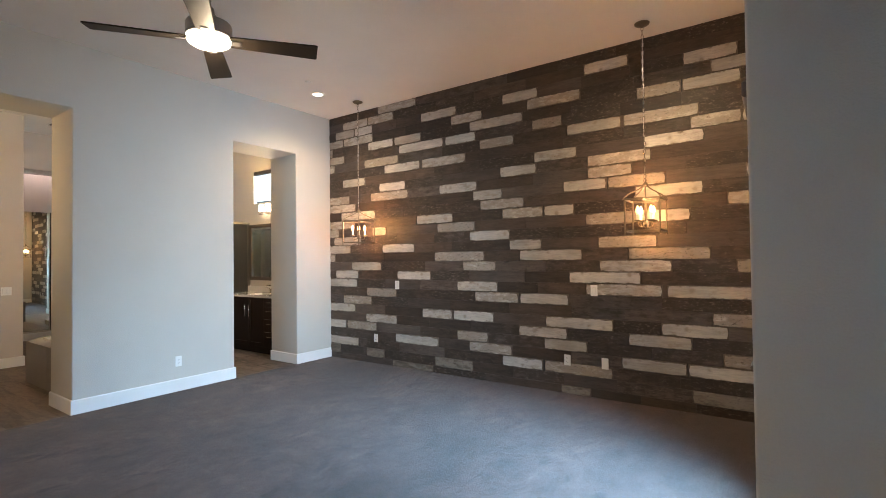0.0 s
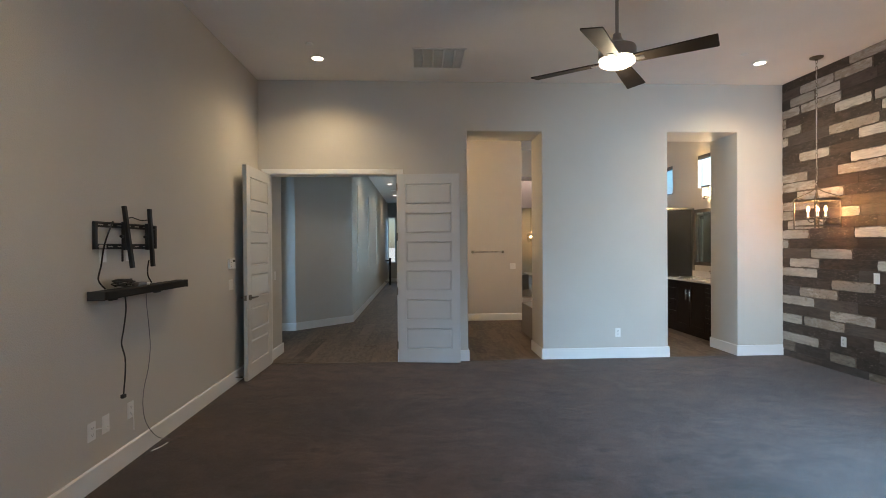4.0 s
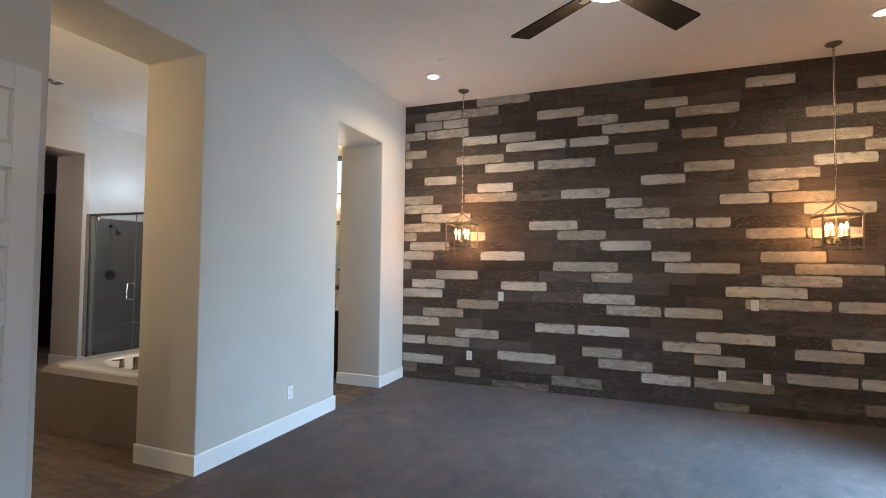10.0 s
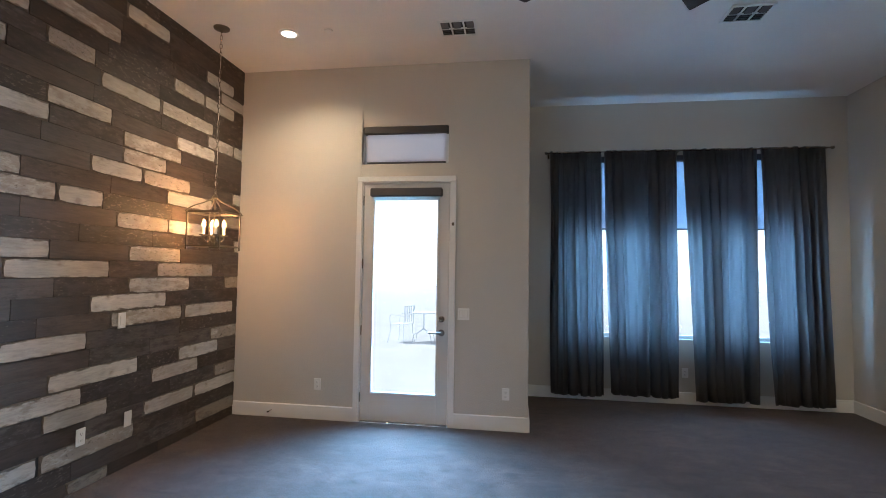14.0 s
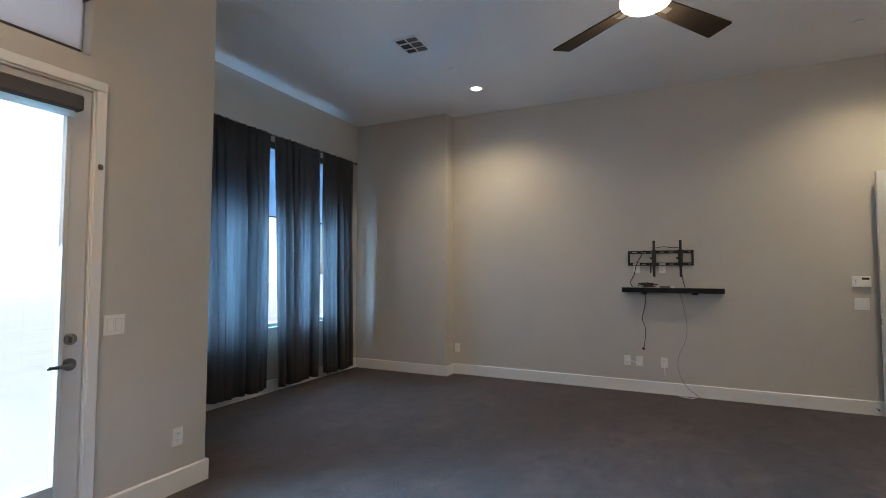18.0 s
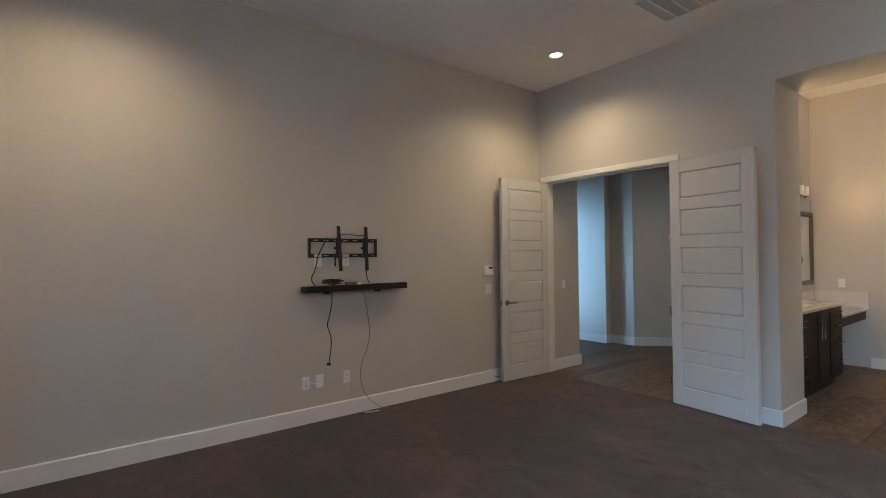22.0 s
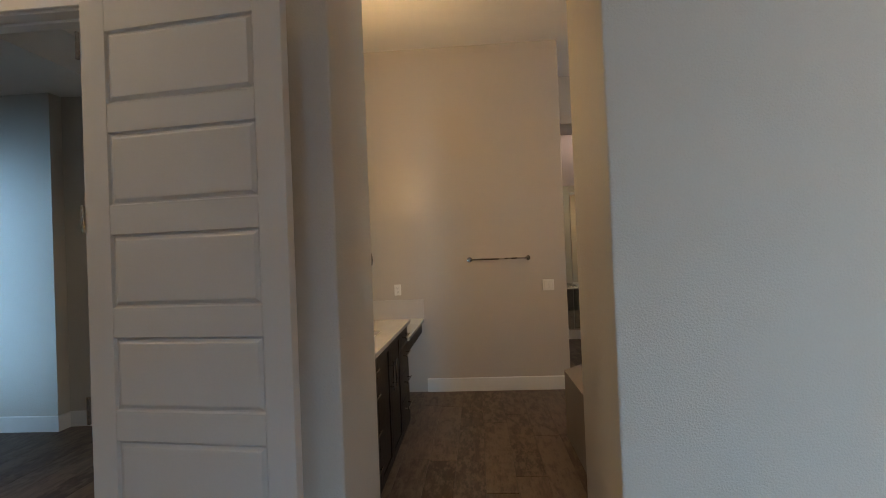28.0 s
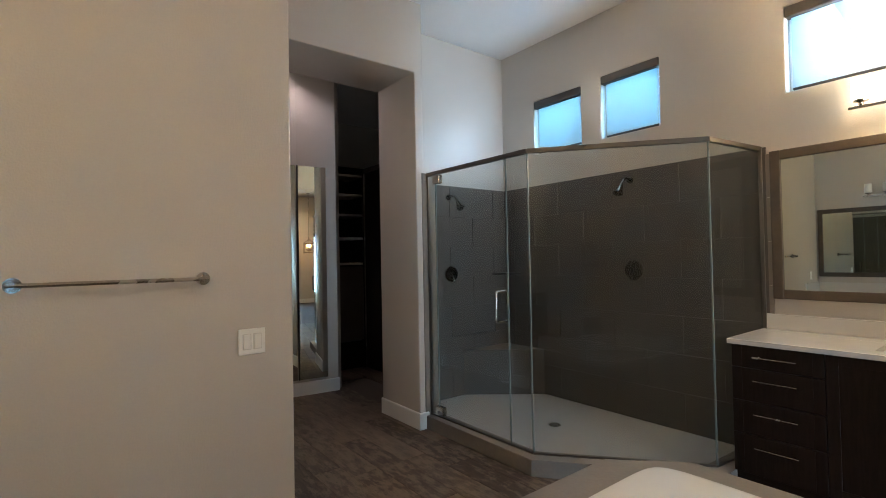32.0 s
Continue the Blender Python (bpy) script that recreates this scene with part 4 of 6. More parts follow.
def lantern(at_y):
    x, y = 6.655, at_y
    th = thing("pendant_lantern", (x, y, 1.70), "open square metal lantern with lit candle bulbs, hung on a chain", "pendant light", "pendants by the plank wall")
    part("canopy", lathe([(0, 3.66), (0.068, 3.66), (0.066, 3.650), (0.050, 3.640), (0.020, 3.634), (0.008, 3.62), (0, 3.62)], (x, y, 0)), BRONZE, th, smooth=True)
    ch = part("cord", tube([(x + 0.004 * math.sin(2.1 * k), y + 0.004 * math.cos(1.7 * k), 2.17 + k * 0.1465) for k in range(11)], 0.0024, 6), SHADE_OFF, th, "clear cord woven through the chain")
    link = bmesh.new()
    for i in range(38):
        z = 2.185 + i * 0.0385
        a = 90 * (i % 2) + 20
        c2, s2 = math.cos(radians(a)) * 0.0105, math.sin(radians(a)) * 0.0105
        own = bmesh.new()
        pts = [(x + c2 * math.cos(q), y + s2 * math.cos(q), z + 0.022 * math.sin(q)) for q in (6.2832 * k / 8 for k in range(9))]
        tube(pts, 0.0026, 5, own)
        join(link, own)
    part("chain", link, NICKEL, ch)
    s, z0, z1, t = 0.150, 1.715, 2.005, 0.0065
    for sx in (-1, 1):
        for sy in (-1, 1):
            part("post", box(x + sx * s - t, x + sx * s + t, y + sy * s - t, y + sy * s + t, z0 - 0.02, z1 + 0.006, 0.002), BRONZE, th)
            part("foot", lathe([(0, z0 - 0.034), (0.006, z0 - 0.032), (0.009, z0 - 0.026), (0.006, z0 - 0.02), (0, z0 - 0.02)], (x + sx * s, y + sy * s, 0), 10), BRONZE, th, smooth=True)
            part("crook", tube([(x + sx * (s + 0.012), y + sy * (s + 0.012), z1 - 0.004), (x + sx * (s - 0.002), y + sy * (s - 0.002), z1 + 0.022), (x + sx * 0.115, y + sy * 0.115, z1 + 0.055), (x + sx * 0.062, y + sy * 0.062, z1 + 0.088), (x + sx * 0.026, y + sy * 0.026, z1 + 0.118), (x + sx * 0.010, y + sy * 0.010, z1 + 0.145)], 0.0058, 8), BRONZE, th, smooth=True)
    for z, h in ((z0, 0.007), (z1, 0.009)):
        for sg in (-1, 1):
            part("bar", box(x - s + t, x + s - t, y + sg * s - t, y + sg * s + t, z - h, z + h, 0.002), BRONZE, th)
            part("bar", box(x + sg * s - t, x + sg * s + t, y - s + t, y + s - t, z - h, z + h, 0.002), BRONZE, th)
    part("hub", lathe([(0, 2.178), (0.010, 2.174), (0.012, 2.165), (0.022, 2.155), (0.024, 2.138), (0.014, 2.125), (0, 2.12)], (x, y, 0), 16), BRONZE, th, smooth=True)
    part("loop", tube([(x, y + 0.012 * math.cos(q), 2.186 + 0.013 * math.sin(q)) for q in (6.2832 * k / 10 for k in range(11))], 0.003, 6), BRONZE, th, smooth=True)
    part("stem", lathe([(0, 2.125), (0.006, 2.12), (0.006, 1.97), (0.010, 1.955), (0.010, 1.91), (0.015, 1.88), (0.008, 1.84), (0.010, 1.81), (0.022, 1.795), (0.026, 1.775), (0.010, 1.755), (0.013, 1.742), (0.006, 1.73), (0, 1.728)], (x, y, 0), 16), BRONZE, th, smooth=True)
    for k in range(4):
        a = radians(45 + 90 * k)
        dx, dy = math.cos(a), math.sin(a)
        at = lambda r, z: (x + dx * r, y + dy * r, z)
        arm = part("arm", tube([at(0.015, 1.785), at(0.035, 1.758), at(0.062, 1.758), at(0.080, 1.778), at(0.082, 1.805)], 0.0052, 8), BRONZE, th, smooth=True)
        cx, cy = x + dx * 0.082, y + dy * 0.082
        part("drip_cup", lathe([(0, 1.802), (0.012, 1.802), (0.034, 1.812), (0.036, 1.818), (0.030, 1.818), (0, 1.810)], (cx, cy, 0), 16), BRONZE, arm, smooth=True)
        part("candle", lathe([(0, 1.81), (0.0115, 1.81), (0.0115, 1.872), (0.009, 1.876), (0, 1.876)], (cx, cy, 0), 12), SHADE_OFF, arm, smooth=True)
        part("bulb", lathe([(0, 1.876), (0.009, 1.878), (0.017, 1.893), (0.0185, 1.906), (0.014, 1.926), (0.006, 1.945), (0, 1.952)], (cx, cy, 0), 14), BULB, arm, "glowing candle bulb", smooth=True)


lantern(-0.95)
lantern(-4.67)


def downlight(x, y, z, where):
    th = thing("recessed_light", (x, y, z - 0.01), "round white recessed ceiling light, switched on" + where, "recessed light", "recessed ceiling lights")
    part("trim_ring", lathe([(0.062, z - 0.012), (0.078, z - 0.010), (0.085, z - 0.003), (0.085, z), (0.062, z)], (x, y, 0), 28), PLASTIC, th, smooth=True)
    part("lens", lathe([(0, z - 0.006), (0.062, z - 0.008), (0.062, z - 0.001), (0, z - 0.001)], (x, y, 0), 28), LENS, th, "glowing round lens")


for x, y in ((0.92, -0.75), (6.11, -0.77), (6.10, -4.83), (0.92, -4.78)):
    downlight(x, y, H, "")
for y in (1.6, 4.8, 8.0, 11.2):
    downlight(1.2, y, HC, " in the hall")
downlight(6.57, 3.56, H, " over the shower")
downlight(4.58, 0.97, H, " in the bathroom")
downlight(5.0, 5.8, H, " before the closet")

for x, y in ((5.75, -1.015), (0.91, -1.13), (5.72, -4.82), (1.53, -4.82)):
    th = thing("sprinkler_cover", (x, y, H - 0.012), "small white fire sprinkler cap on the ceiling", "sprinkler")
    part("cap", lathe([(0, H - 0.012), (0.036, H - 0.012), (0.04, H - 0.008), (0.04, H), (0, H)], (x, y, 0), 20), PLASTIC, th, smooth=True)


def grille(name, x, y, w, d, kind, label, top=H):
    th = thing(name, (x, y, top - 0.012), label, "air vent")
    z = top - 0.012
    x0, x1, y0, y1 = x - w / 2, x + w / 2, y - d / 2, y + d / 2
    f = 0.022
    for a in ((x0, x1, y0, y0 + f), (x0, x1, y1 - f, y1), (x0, x0 + f, y0 + f, y1 - f), (x1 - f, x1, y0 + f, y1 - f)):
        part("frame", box(*a, z, top, 0.003), PLASTIC, th)
    part("backing", box(x0 + f, x1 - f, y0 + f, y1 - f, top - 0.002, top), SLOT if kind == "supply" else VENTGREY, th)
    if kind == "supply":
        for i in (1, 2):
            u = x0 + w * i / 3
            part("bar", box(u - 0.007, u + 0.007, y0 + f, y1 - f, z, top - 0.002, 0.001), PLASTIC, th)
        part("bar", box(x0 + f, x1 - f, y - 0.007, y + 0.007, z + 0.001, top - 0.002, 0.001), PLASTIC, th)
        for i in range(3):
            for j in range(2):
                for k in range(4):
                    yy = (y0 + f if j == 0 else y + 0.007) + (k + 0.5) * (d / 2 - f - 0.007) / 4
                    own = box(x0 + w * i / 3 + 0.024, x0 + w * (i + 1) / 3 - 0.024, -0.011, 0.011, -0.0008, 0.0008)
                    own.transform(pose(0, yy, top - 0.007, 38 if j else -38, 0, 0))
                    part("slat", own, GREYCABLE, th)
    else:
        for i in range(1, 5):
            u = x0 + w * i / 5
            part("bar", box(u - 0.009, u + 0.009, y0 + f, y1 - f, z, top - 0.002, 0.001), PLASTIC, th)
        for k in range(26):
            yy = y0 + f + (k + 0.5) * (d - 2 * f) / 26
            own = box(x0 + f, x1 - f, -0.010, 0.010, -0.0008, 0.0008)
            own.transform(pose(0, yy, top - 0.008, 35, 0, 0))
            part("slat", own, PLASTIC, th)


grille("supply_vent", 4.57, -4.91, 0.33, 0.27, "supply", "white ceiling supply vent in six square cells")
grille("supply_vent", 2.22, -4.95, 0.33, 0.27, "supply", "white ceiling supply vent in six square cells")
grille("return_grille", 2.29, -0.78, 0.60, 0.58, "return", "white louvred return air grille in the ceiling")
grille("supply_vent", 4.65, 3.6, 0.34, 0.2, "supply", "white ceiling vent above the bathtub")

# ---- plates, outlets, switches ----


def plate(kind, x, y, z, yaw, label, w=0.072, h=0.116):
    th = thing(kind, (0, 0, 0), label, "switch" if "switch" in kind else "outlet" if "outlet" in kind else "wall plate", "wall plates")
    part("cover", box(-w / 2, w / 2, -0.006, 0, -h / 2, h / 2, 0.002), PLASTIC, th)
    if kind == "wall_outlet":
        for dz in (-0.021, 0.021):
            rc = part("receptacle", box(-0.017, 0.017, -0.008, -0.006, dz - 0.015, dz + 0.015, 0.0015), PLASTIC, th)
            bm = box(-0.008, -0.0055, -0.0086, -0.008, dz - 0.004, dz + 0.006)
            box(0.0055, 0.008, -0.0086, -0.008, dz - 0.004, dz + 0.006, 0, bm)
            box(-0.002, 0.002, -0.0086, -0.008, dz - 0.011, dz - 0.007, 0, bm)
            part("slots", bm, SLOT, rc)
    elif kind == "light_switch":
        n = max(1, round(w / 0.05) - 0 if w > 0.1 else 1)
        for i in range(n):
            c2 = (i - (n - 1) / 2) * 0.046
            part("rocker_gap", box(c2 - 0.0185, c2 + 0.0185, -0.0068, -0.006, -0.0355, 0.0355), VENTGREY, th)
            part("rocker", box(c2 - 0.016, c2 + 0.016, -0.010, -0.006, -0.033, 0.033, 0.002), PLASTIC, th)
    on_wall(th, x, y, z, yaw)
    return th


OUT = "white duplex power outlet on the "
for y, z in ((-0.953, 0.364), (-3.77, 0.365)):
    plate("wall_outlet", X_E - 0.022, y, z, -90, OUT + "plank wall")
plate("data_plate", X_E - 0.022, -4.174, 0.37, -90, "white data plate on the plank wall", 0.07, 0.115)
for y in (-1.358, -4.073):
    plate("light_switch", X_E - 0.022, y, 1.125, -90, "white rocker switch on the plank wall")
plate("wall_outlet", 4.70, 0, 0.34, 0, OUT + "painted wall between the openings")
plate("wall_outlet", 0, -3.184, 0.365, 90, OUT + "wall below the soundbar")
plate("data_plate", 0, -3.049, 0.365, 90, "white low-voltage plate below the soundbar")
plate("wall_outlet", 0, -2.778, 0.365, 90, OUT + "wall below the soundbar")
plate("blank_plate", 0, -3.06, 1.478, 90, "white blank plate behind the television bracket")
plate("wall_outlet", 0, -2.778, 1.478, 90, OUT + "wall behind the television bracket")
plate("wall_outlet", 0, -5.43, 0.365, 90, OUT + "wall near the alcove")
plate("light_switch", 4.56, Y_S, 1.112, 180, "white double rocker switch beside the patio door", 0.118)
plate("wall_outlet", 6.06, Y_S, 0.355, 180, OUT + "wall beside the patio door")
plate("wall_outlet", 4.14, Y_S, 0.35, 180, OUT + "wall beside the alcove")
plate("wall_outlet", 2.04, AY, 0.367, 180, OUT + "wall under the alcove window")
plate("light_switch", 0, -0.935, 1.105, 90, "white double rocker switch beside the bedroom door", 0.118)
plate("light_switch", 0.09, 0.36, 1.12, 90, "white rocker switch inside the hall")
for z in (2.36, 1.10):
    plate("blank_plate", -1.39, 2.48, z, 0, "white blank wall plate in the daylit hall", 0.115)
plate("blank_plate", -1.37, 2.48, 2.72, 0, "small white sensor on the daylit hall wall", 0.075, 0.075)
plate("wall_outlet", 2.356, BT, 1.09, 0, OUT + "bathroom wall above the counter")
plate("light_switch", 3.947, BT, 1.09, 0, "white double rocker switch on the towel wall", 0.118)

ak = thing("alarm_keypad", (0, 0, 0), "white alarm keypad with small dark display", "keypad")
part("body", box(-0.075, 0.075, -0.026, 0, -0.055, 0.055, 0.004), PLASTIC, ak)
part("display", box(0.0, 0.06, -0.0275, -0.026, 0.018, 0.040), SLOT, ak, "dark display")
part("flap", box(0.002, 0.05, -0.028, -0.026, -0.045, 0.010, 0.001), PLASTIC, ak)
for j in range(3):
    part("key", box(-0.055, -0.045, -0.0275, -0.026, -0.03 + j * 0.02, -0.022 + j * 0.02), GREYCABLE, ak)
on_wall(ak, 0, -0.935, 1.334, 90)

# ---- television bracket, soundbar, cables on the west wall ----
tv = thing("tv_bracket", (0.0, -2.80, 1.40), "black steel television wall bracket, empty", "tv bracket")
for z in (1.523, 1.666):
    bm = box(0.0, 0.004, -3.155, -2.445, z - 0.018, z + 0.018, 0.001)
    box(0.004, 0.02, -3.155, -2.445, z + 0.012, z + 0.018, 0.001, bm)
    box(0.004, 0.02, -3.155, -2.445, z - 0.018, z - 0.012, 0.001, bm)
    rail_ = part("wall_rail", bm, BLACK, tv)
    for k in range(7):
        y = -3.08 + k * 0.1
        part("slot", box(0.0040, 0.0052, y - 0.025, y + 0.025, z - 0.004, z + 0.004), PAINT, rail_)
for y in (-3.145, -2.457):
    part("end_plate", box(0.0, 0.022, y - 0.012, y + 0.012, 1.508, 1.681, 0.002), BLACK, tv)
for y, lean in ((-2.865, 7), (-2.582, 3)):
    own = box(-0.012, 0.012, -0.014, 0.014, -0.215, 0.215, 0.002)
    own.transform(pose(0.052, y, 1.588, 0, -lean, 0))
    arm = part("vertical_arm", own, BLACK, tv)
    own = box(0.018, 0.045, y - 0.024, y + 0.024, 1.498, 1.693, 0.003)
    part("hook_plate", own, BLACK, arm)
    own = rod((0.03, y - 0.045, 1.593), (0.03, y + 0.01, 1.593), 0.011, seg=10)
    part("tilt_knob", own, RUBBER, arm)
part("pull_strap", box(0.03, 0.038, -2.91, -2.895, 1.42, 1.54, 0.002), BLACK, tv)

sb = thing("soundbar", (0.06, -2.67, 1.185), "black soundbar on wall brackets under the television mount", "soundbar")
part("body", box(0.012, 0.115, -3.22, -2.155, 1.188, 1.243, 0.008, seg=2), SOUND, sb)
part("grille", box(0.115, 0.117, -3.20, -2.175, 1.196, 1.236), SOUND, sb)
part("end_cap", box(0.010, 0.117, -3.226, -3.215, 1.186, 1.245, 0.003), SLOT, sb)
part("end_cap", box(0.010, 0.117, -2.160, -2.149, 1.186, 1.245, 0.003), SLOT, sb)
for y in (-2.98, -2.44):
    part("bracket", box(0.0, 0.03, y - 0.03, y + 0.03, 1.165, 1.19, 0.002), BLACK, sb)

rnd = random.Random(5)
bm = bmesh.new()
for k in range(7):
    y, z, r = -2.94 + rnd.uniform(-0.03, 0.03), 1.258 + k * 0.006, 0.05 + rnd.uniform(0, 0.04)
    pts = [(0.062 + 0.036 * math.cos(a) + rnd.uniform(-0.004, 0.004), y + r * math.sin(a), z + rnd.uniform(-0.003, 0.008)) for a in (6.2832 * i / 10 for i in range(11))]
    tube(pts, 0.0042, 6, bm)
solid("cable_coil", bm, RUBBER, "coiled black power cable lying on the soundbar", "cable", smooth=True)
cb = thing("cable_box", (0.06, -2.76, 1.243), "small grey adapter lying on the soundbar", "adapter")
part("body", box(0.035, 0.085, -2.81, -2.70, 1.243, 1.268, 0.005), GREYCABLE, cb)
part("plug", box(0.04, 0.08, -2.69, -2.65, 1.243, 1.262, 0.004), PLASTIC, cb)


def cable(name, pts, r, mat, label):
    return solid(name, tube(pts, r, 6), mat, label, "cable", smooth=True)


cable("power_cord", [(0.085, -2.965, 1.19), (0.088, -2.962, 1.10), (0.085, -2.985, 0.97), (0.083, -3.005, 0.88), (0.086, -2.975, 0.78), (0.085, -2.972, 0.68), (0.084, -2.985, 0.58), (0.085, -2.995, 0.53)], 0.0048, RUBBER, "black power cord hanging below the soundbar")
solid("cord_plug", box(0.073, 0.097, -3.012, -2.978, 0.515, 0.54, 0.004), RUBBER, "black plug at the end of a hanging cord", "plug")
cable("thin_cable", [(0.02, -2.60, 1.19), (0.010, -2.575, 1.08), (0.008, -2.545, 0.92), (0.008, -2.53, 0.76), (0.008, -2.56, 0.60), (0.008, -2.615, 0.48), (0.008, -2.635, 0.36), (0.010, -2.615, 0.24), (0.022, -2.57, 0.145), (0.03, -2.49, 0.06), (0.05, -2.41, 0.008), (0.08, -2.40, 0.005)], 0.003, GREYCABLE, "thin grey cable hanging from soundbar to the carpet")
cable("bracket_cable", [(0.015, -2.97, 1.69), (0.012, -3.01, 1.62), (0.012, -3.06, 1.52), (0.012, -3.09, 1.40), (0.02, -3.13, 1.31), (0.05, -3.11, 1.25)], 0.005, RUBBER, "black cable hanging beside the television bracket")
cable("bracket_cable", [(0.03, -2.575, 1.42), (0.015, -2.565, 1.36), (0.012, -2.555, 1.30), (0.03, -2.54, 1.25)], 0.005, RUBBER, "black cable hanging from the television bracket")
cable("bracket_cable", [(0.03, -2.85, 1.715), (0.02, -2.76, 1.728), (0.02, -2.66, 1.715), (0.03, -2.59, 1.72)], 0.004, RUBBER, "black cable strung between the bracket arms")
cable("white_jumper", [(0.008, -3.18, 0.372), (0.03, -3.15, 0.372), (0.035, -3.10, 0.355), (0.03, -3.06, 0.34), (0.012, -3.04, 0.345)], 0.004, PLASTIC, "short white cable between two wall plates")
cable("white_jumper", [(0.008, -2.775, 0.35), (0.022, -2.776, 0.30), (0.02, -2.77, 0.22)], 0.004, PLASTIC, "short white cable hanging from an outlet")
cable("floor_cable", [(0.06, -2.62, 0.005), (0.09, -2.55, 0.005), (0.10, -2.47, 0.005)], 0.004, PLASTIC, "short white cable end lying on the carpet")
for x, y, yaw in ((0.015, -0.86, 90), (6.55, Y_S + 0.015, 180)):
    th = thing("door_stop", (0, 0, 0), "small spring door stop screwed to the baseboard", "door stop")
    part("spring", rod((0, 0, 0), (0, -0.06, 0.0), 0.006, seg=8), NICKEL, th)
    part("tip", rod((0, -0.06, 0), (0, -0.075, 0), 0.008, seg=8), RUBBER, th)
    on_wall(th, x, y, 0.07, yaw)

# patio furniture seen through the glass door


def patio_chair(cx, cy, yaw):
    th = thing("patio_chair", (0, 0, 0), "thin pale metal patio chair standing in bright sun", "chair", "patio chairs")
    part("seat", box(-0.21, 0.21, -0.20, 0.20, 0.435, 0.45, 0.006), WIRE, th)
    for k in range(5):
        part("back_slat", box(-0.17 + k * 0.085 - 0.012, -0.17 + k * 0.085 + 0.012, 0.215, 0.223, 0.50, 0.86, 0.002), WIRE, th)
    part("top_rail", rod((-0.21, 0.22, 0.87), (0.21, 0.22, 0.87), 0.010, seg=8), WIRE, th)
    for sx in (-1, 1):
        for sy in (-1, 1):
            part("leg", tube([(sx * 0.24, sy * 0.23, 0), (sx * 0.20, sy * 0.19, 0.25), (sx * 0.195, sy * 0.185, 0.44)], 0.008, 6), WIRE, th)
        part("back_post", rod((sx * 0.205, 0.20, 0.44), (sx * 0.21, 0.22, 0.88), 0.009, seg=8), WIRE, th)
        part("arm_rest", tube([(sx * 0.215, 0.20, 0.64), (sx * 0.23, 0.0, 0.66), (sx * 0.225, -0.17, 0.64), (sx * 0.20, -0.19, 0.45)], 0.008, 6), WIRE, th)
    th.matrix_basis = pose(cx, cy, -0.16, 0, 0, yaw)


for cx, cy, yaw in ((6.72, -12.1, 70), (5.60, -12.2, -75)):
    patio_chair(cx, cy, yaw)
pt = thing("patio_table", (0, 0, 0), "small round pale metal patio table in bright sun", "table")
part("tabletop", lathe([(0, 0.705), (0.36, 0.705), (0.375, 0.712), (0.375, 0.722), (0.36, 0.728), (0, 0.728)], (0, 0, 0), 32), WIRE, pt)
part("stem", rod((0, 0, 0.30), (0, 0, 0.705), 0.018), WIRE, pt)
for k in range(4):
    a = radians(45 + 90 * k)
    part("leg", tube([(0.015 * math.cos(a), 0.015 * math.sin(a), 0.34), (0.12 * math.cos(a), 0.12 * math.sin(a), 0.26), (0.27 * math.cos(a), 0.27 * math.sin(a), 0.20), (0.33 * math.cos(a), 0.33 * math.sin(a), 0.0)], 0.010, 6), WIRE, pt)
pt.matrix_basis = pose(6.2, -12.2, -0.16)

# ---- hall things ----
st = thing("stair_railing", (0.92, 12.6, 0.0), "dark metal newel and railing at the hall's end", "railing")
part("newel", box(0.88, 0.96, 12.55, 12.63, 0, 1.02, 0.004), BLACK, st)
part("newel_cap", box(0.87, 0.97, 12.54, 12.64, 1.02, 1.05, 0.006), BLACK, st)
part("top_rail", box(HL, 0.88, 12.57, 12.61, 0.92, 0.97, 0.005), BLACK, st)
part("bottom_rail", box(HL, 0.88, 12.575, 12.605, 0.10, 0.13, 0.003), BLACK, st)
hall_door = panel_door("hall_door", 0.76, 2.1, "white panel door standing ajar along the hall", True)
hall_door.matrix_basis = pose(1.885, 9.95, 0.01, 0, 0, -99)

end_door = panel_door("hall_door", 0.79, 2.34, "white panel door, closed, at the hall's far end", True)
end_door.matrix_basis = pose(1.805, 14.45, 0.008)
grille("supply_vent", 1.22, 5.61, 0.30, 0.12, "supply", "small white supply vent in the hall ceiling", HC)
grille("return_grille", 1.39, 9.72, 0.48, 0.30, "return", "louvred return air grille in the hall ceiling", HC)

# ---- bathroom: vanities ----


def pull(parent, x, y, z, s, vertical, n):
    """A slim bar pull on a front whose plane is x, facing s."""
    d = n / 2
    a, c2 = ((x + s * 0.03, y, z - d), (x + s * 0.03, y, z + d)) if vertical else ((x + s * 0.03, y - d, z), (x + s * 0.03, y + d, z))
    bm = rod(a, c2, 0.005, seg=8)
    for f in (0.12, 0.88):
        p = Vector(a).lerp(Vector(c2), f)
        rod((x, p.y, p.z), p, 0.004, seg=6, bm=bm)
    part("handle", bm, NICKEL, parent, "slim nickel bar pull")


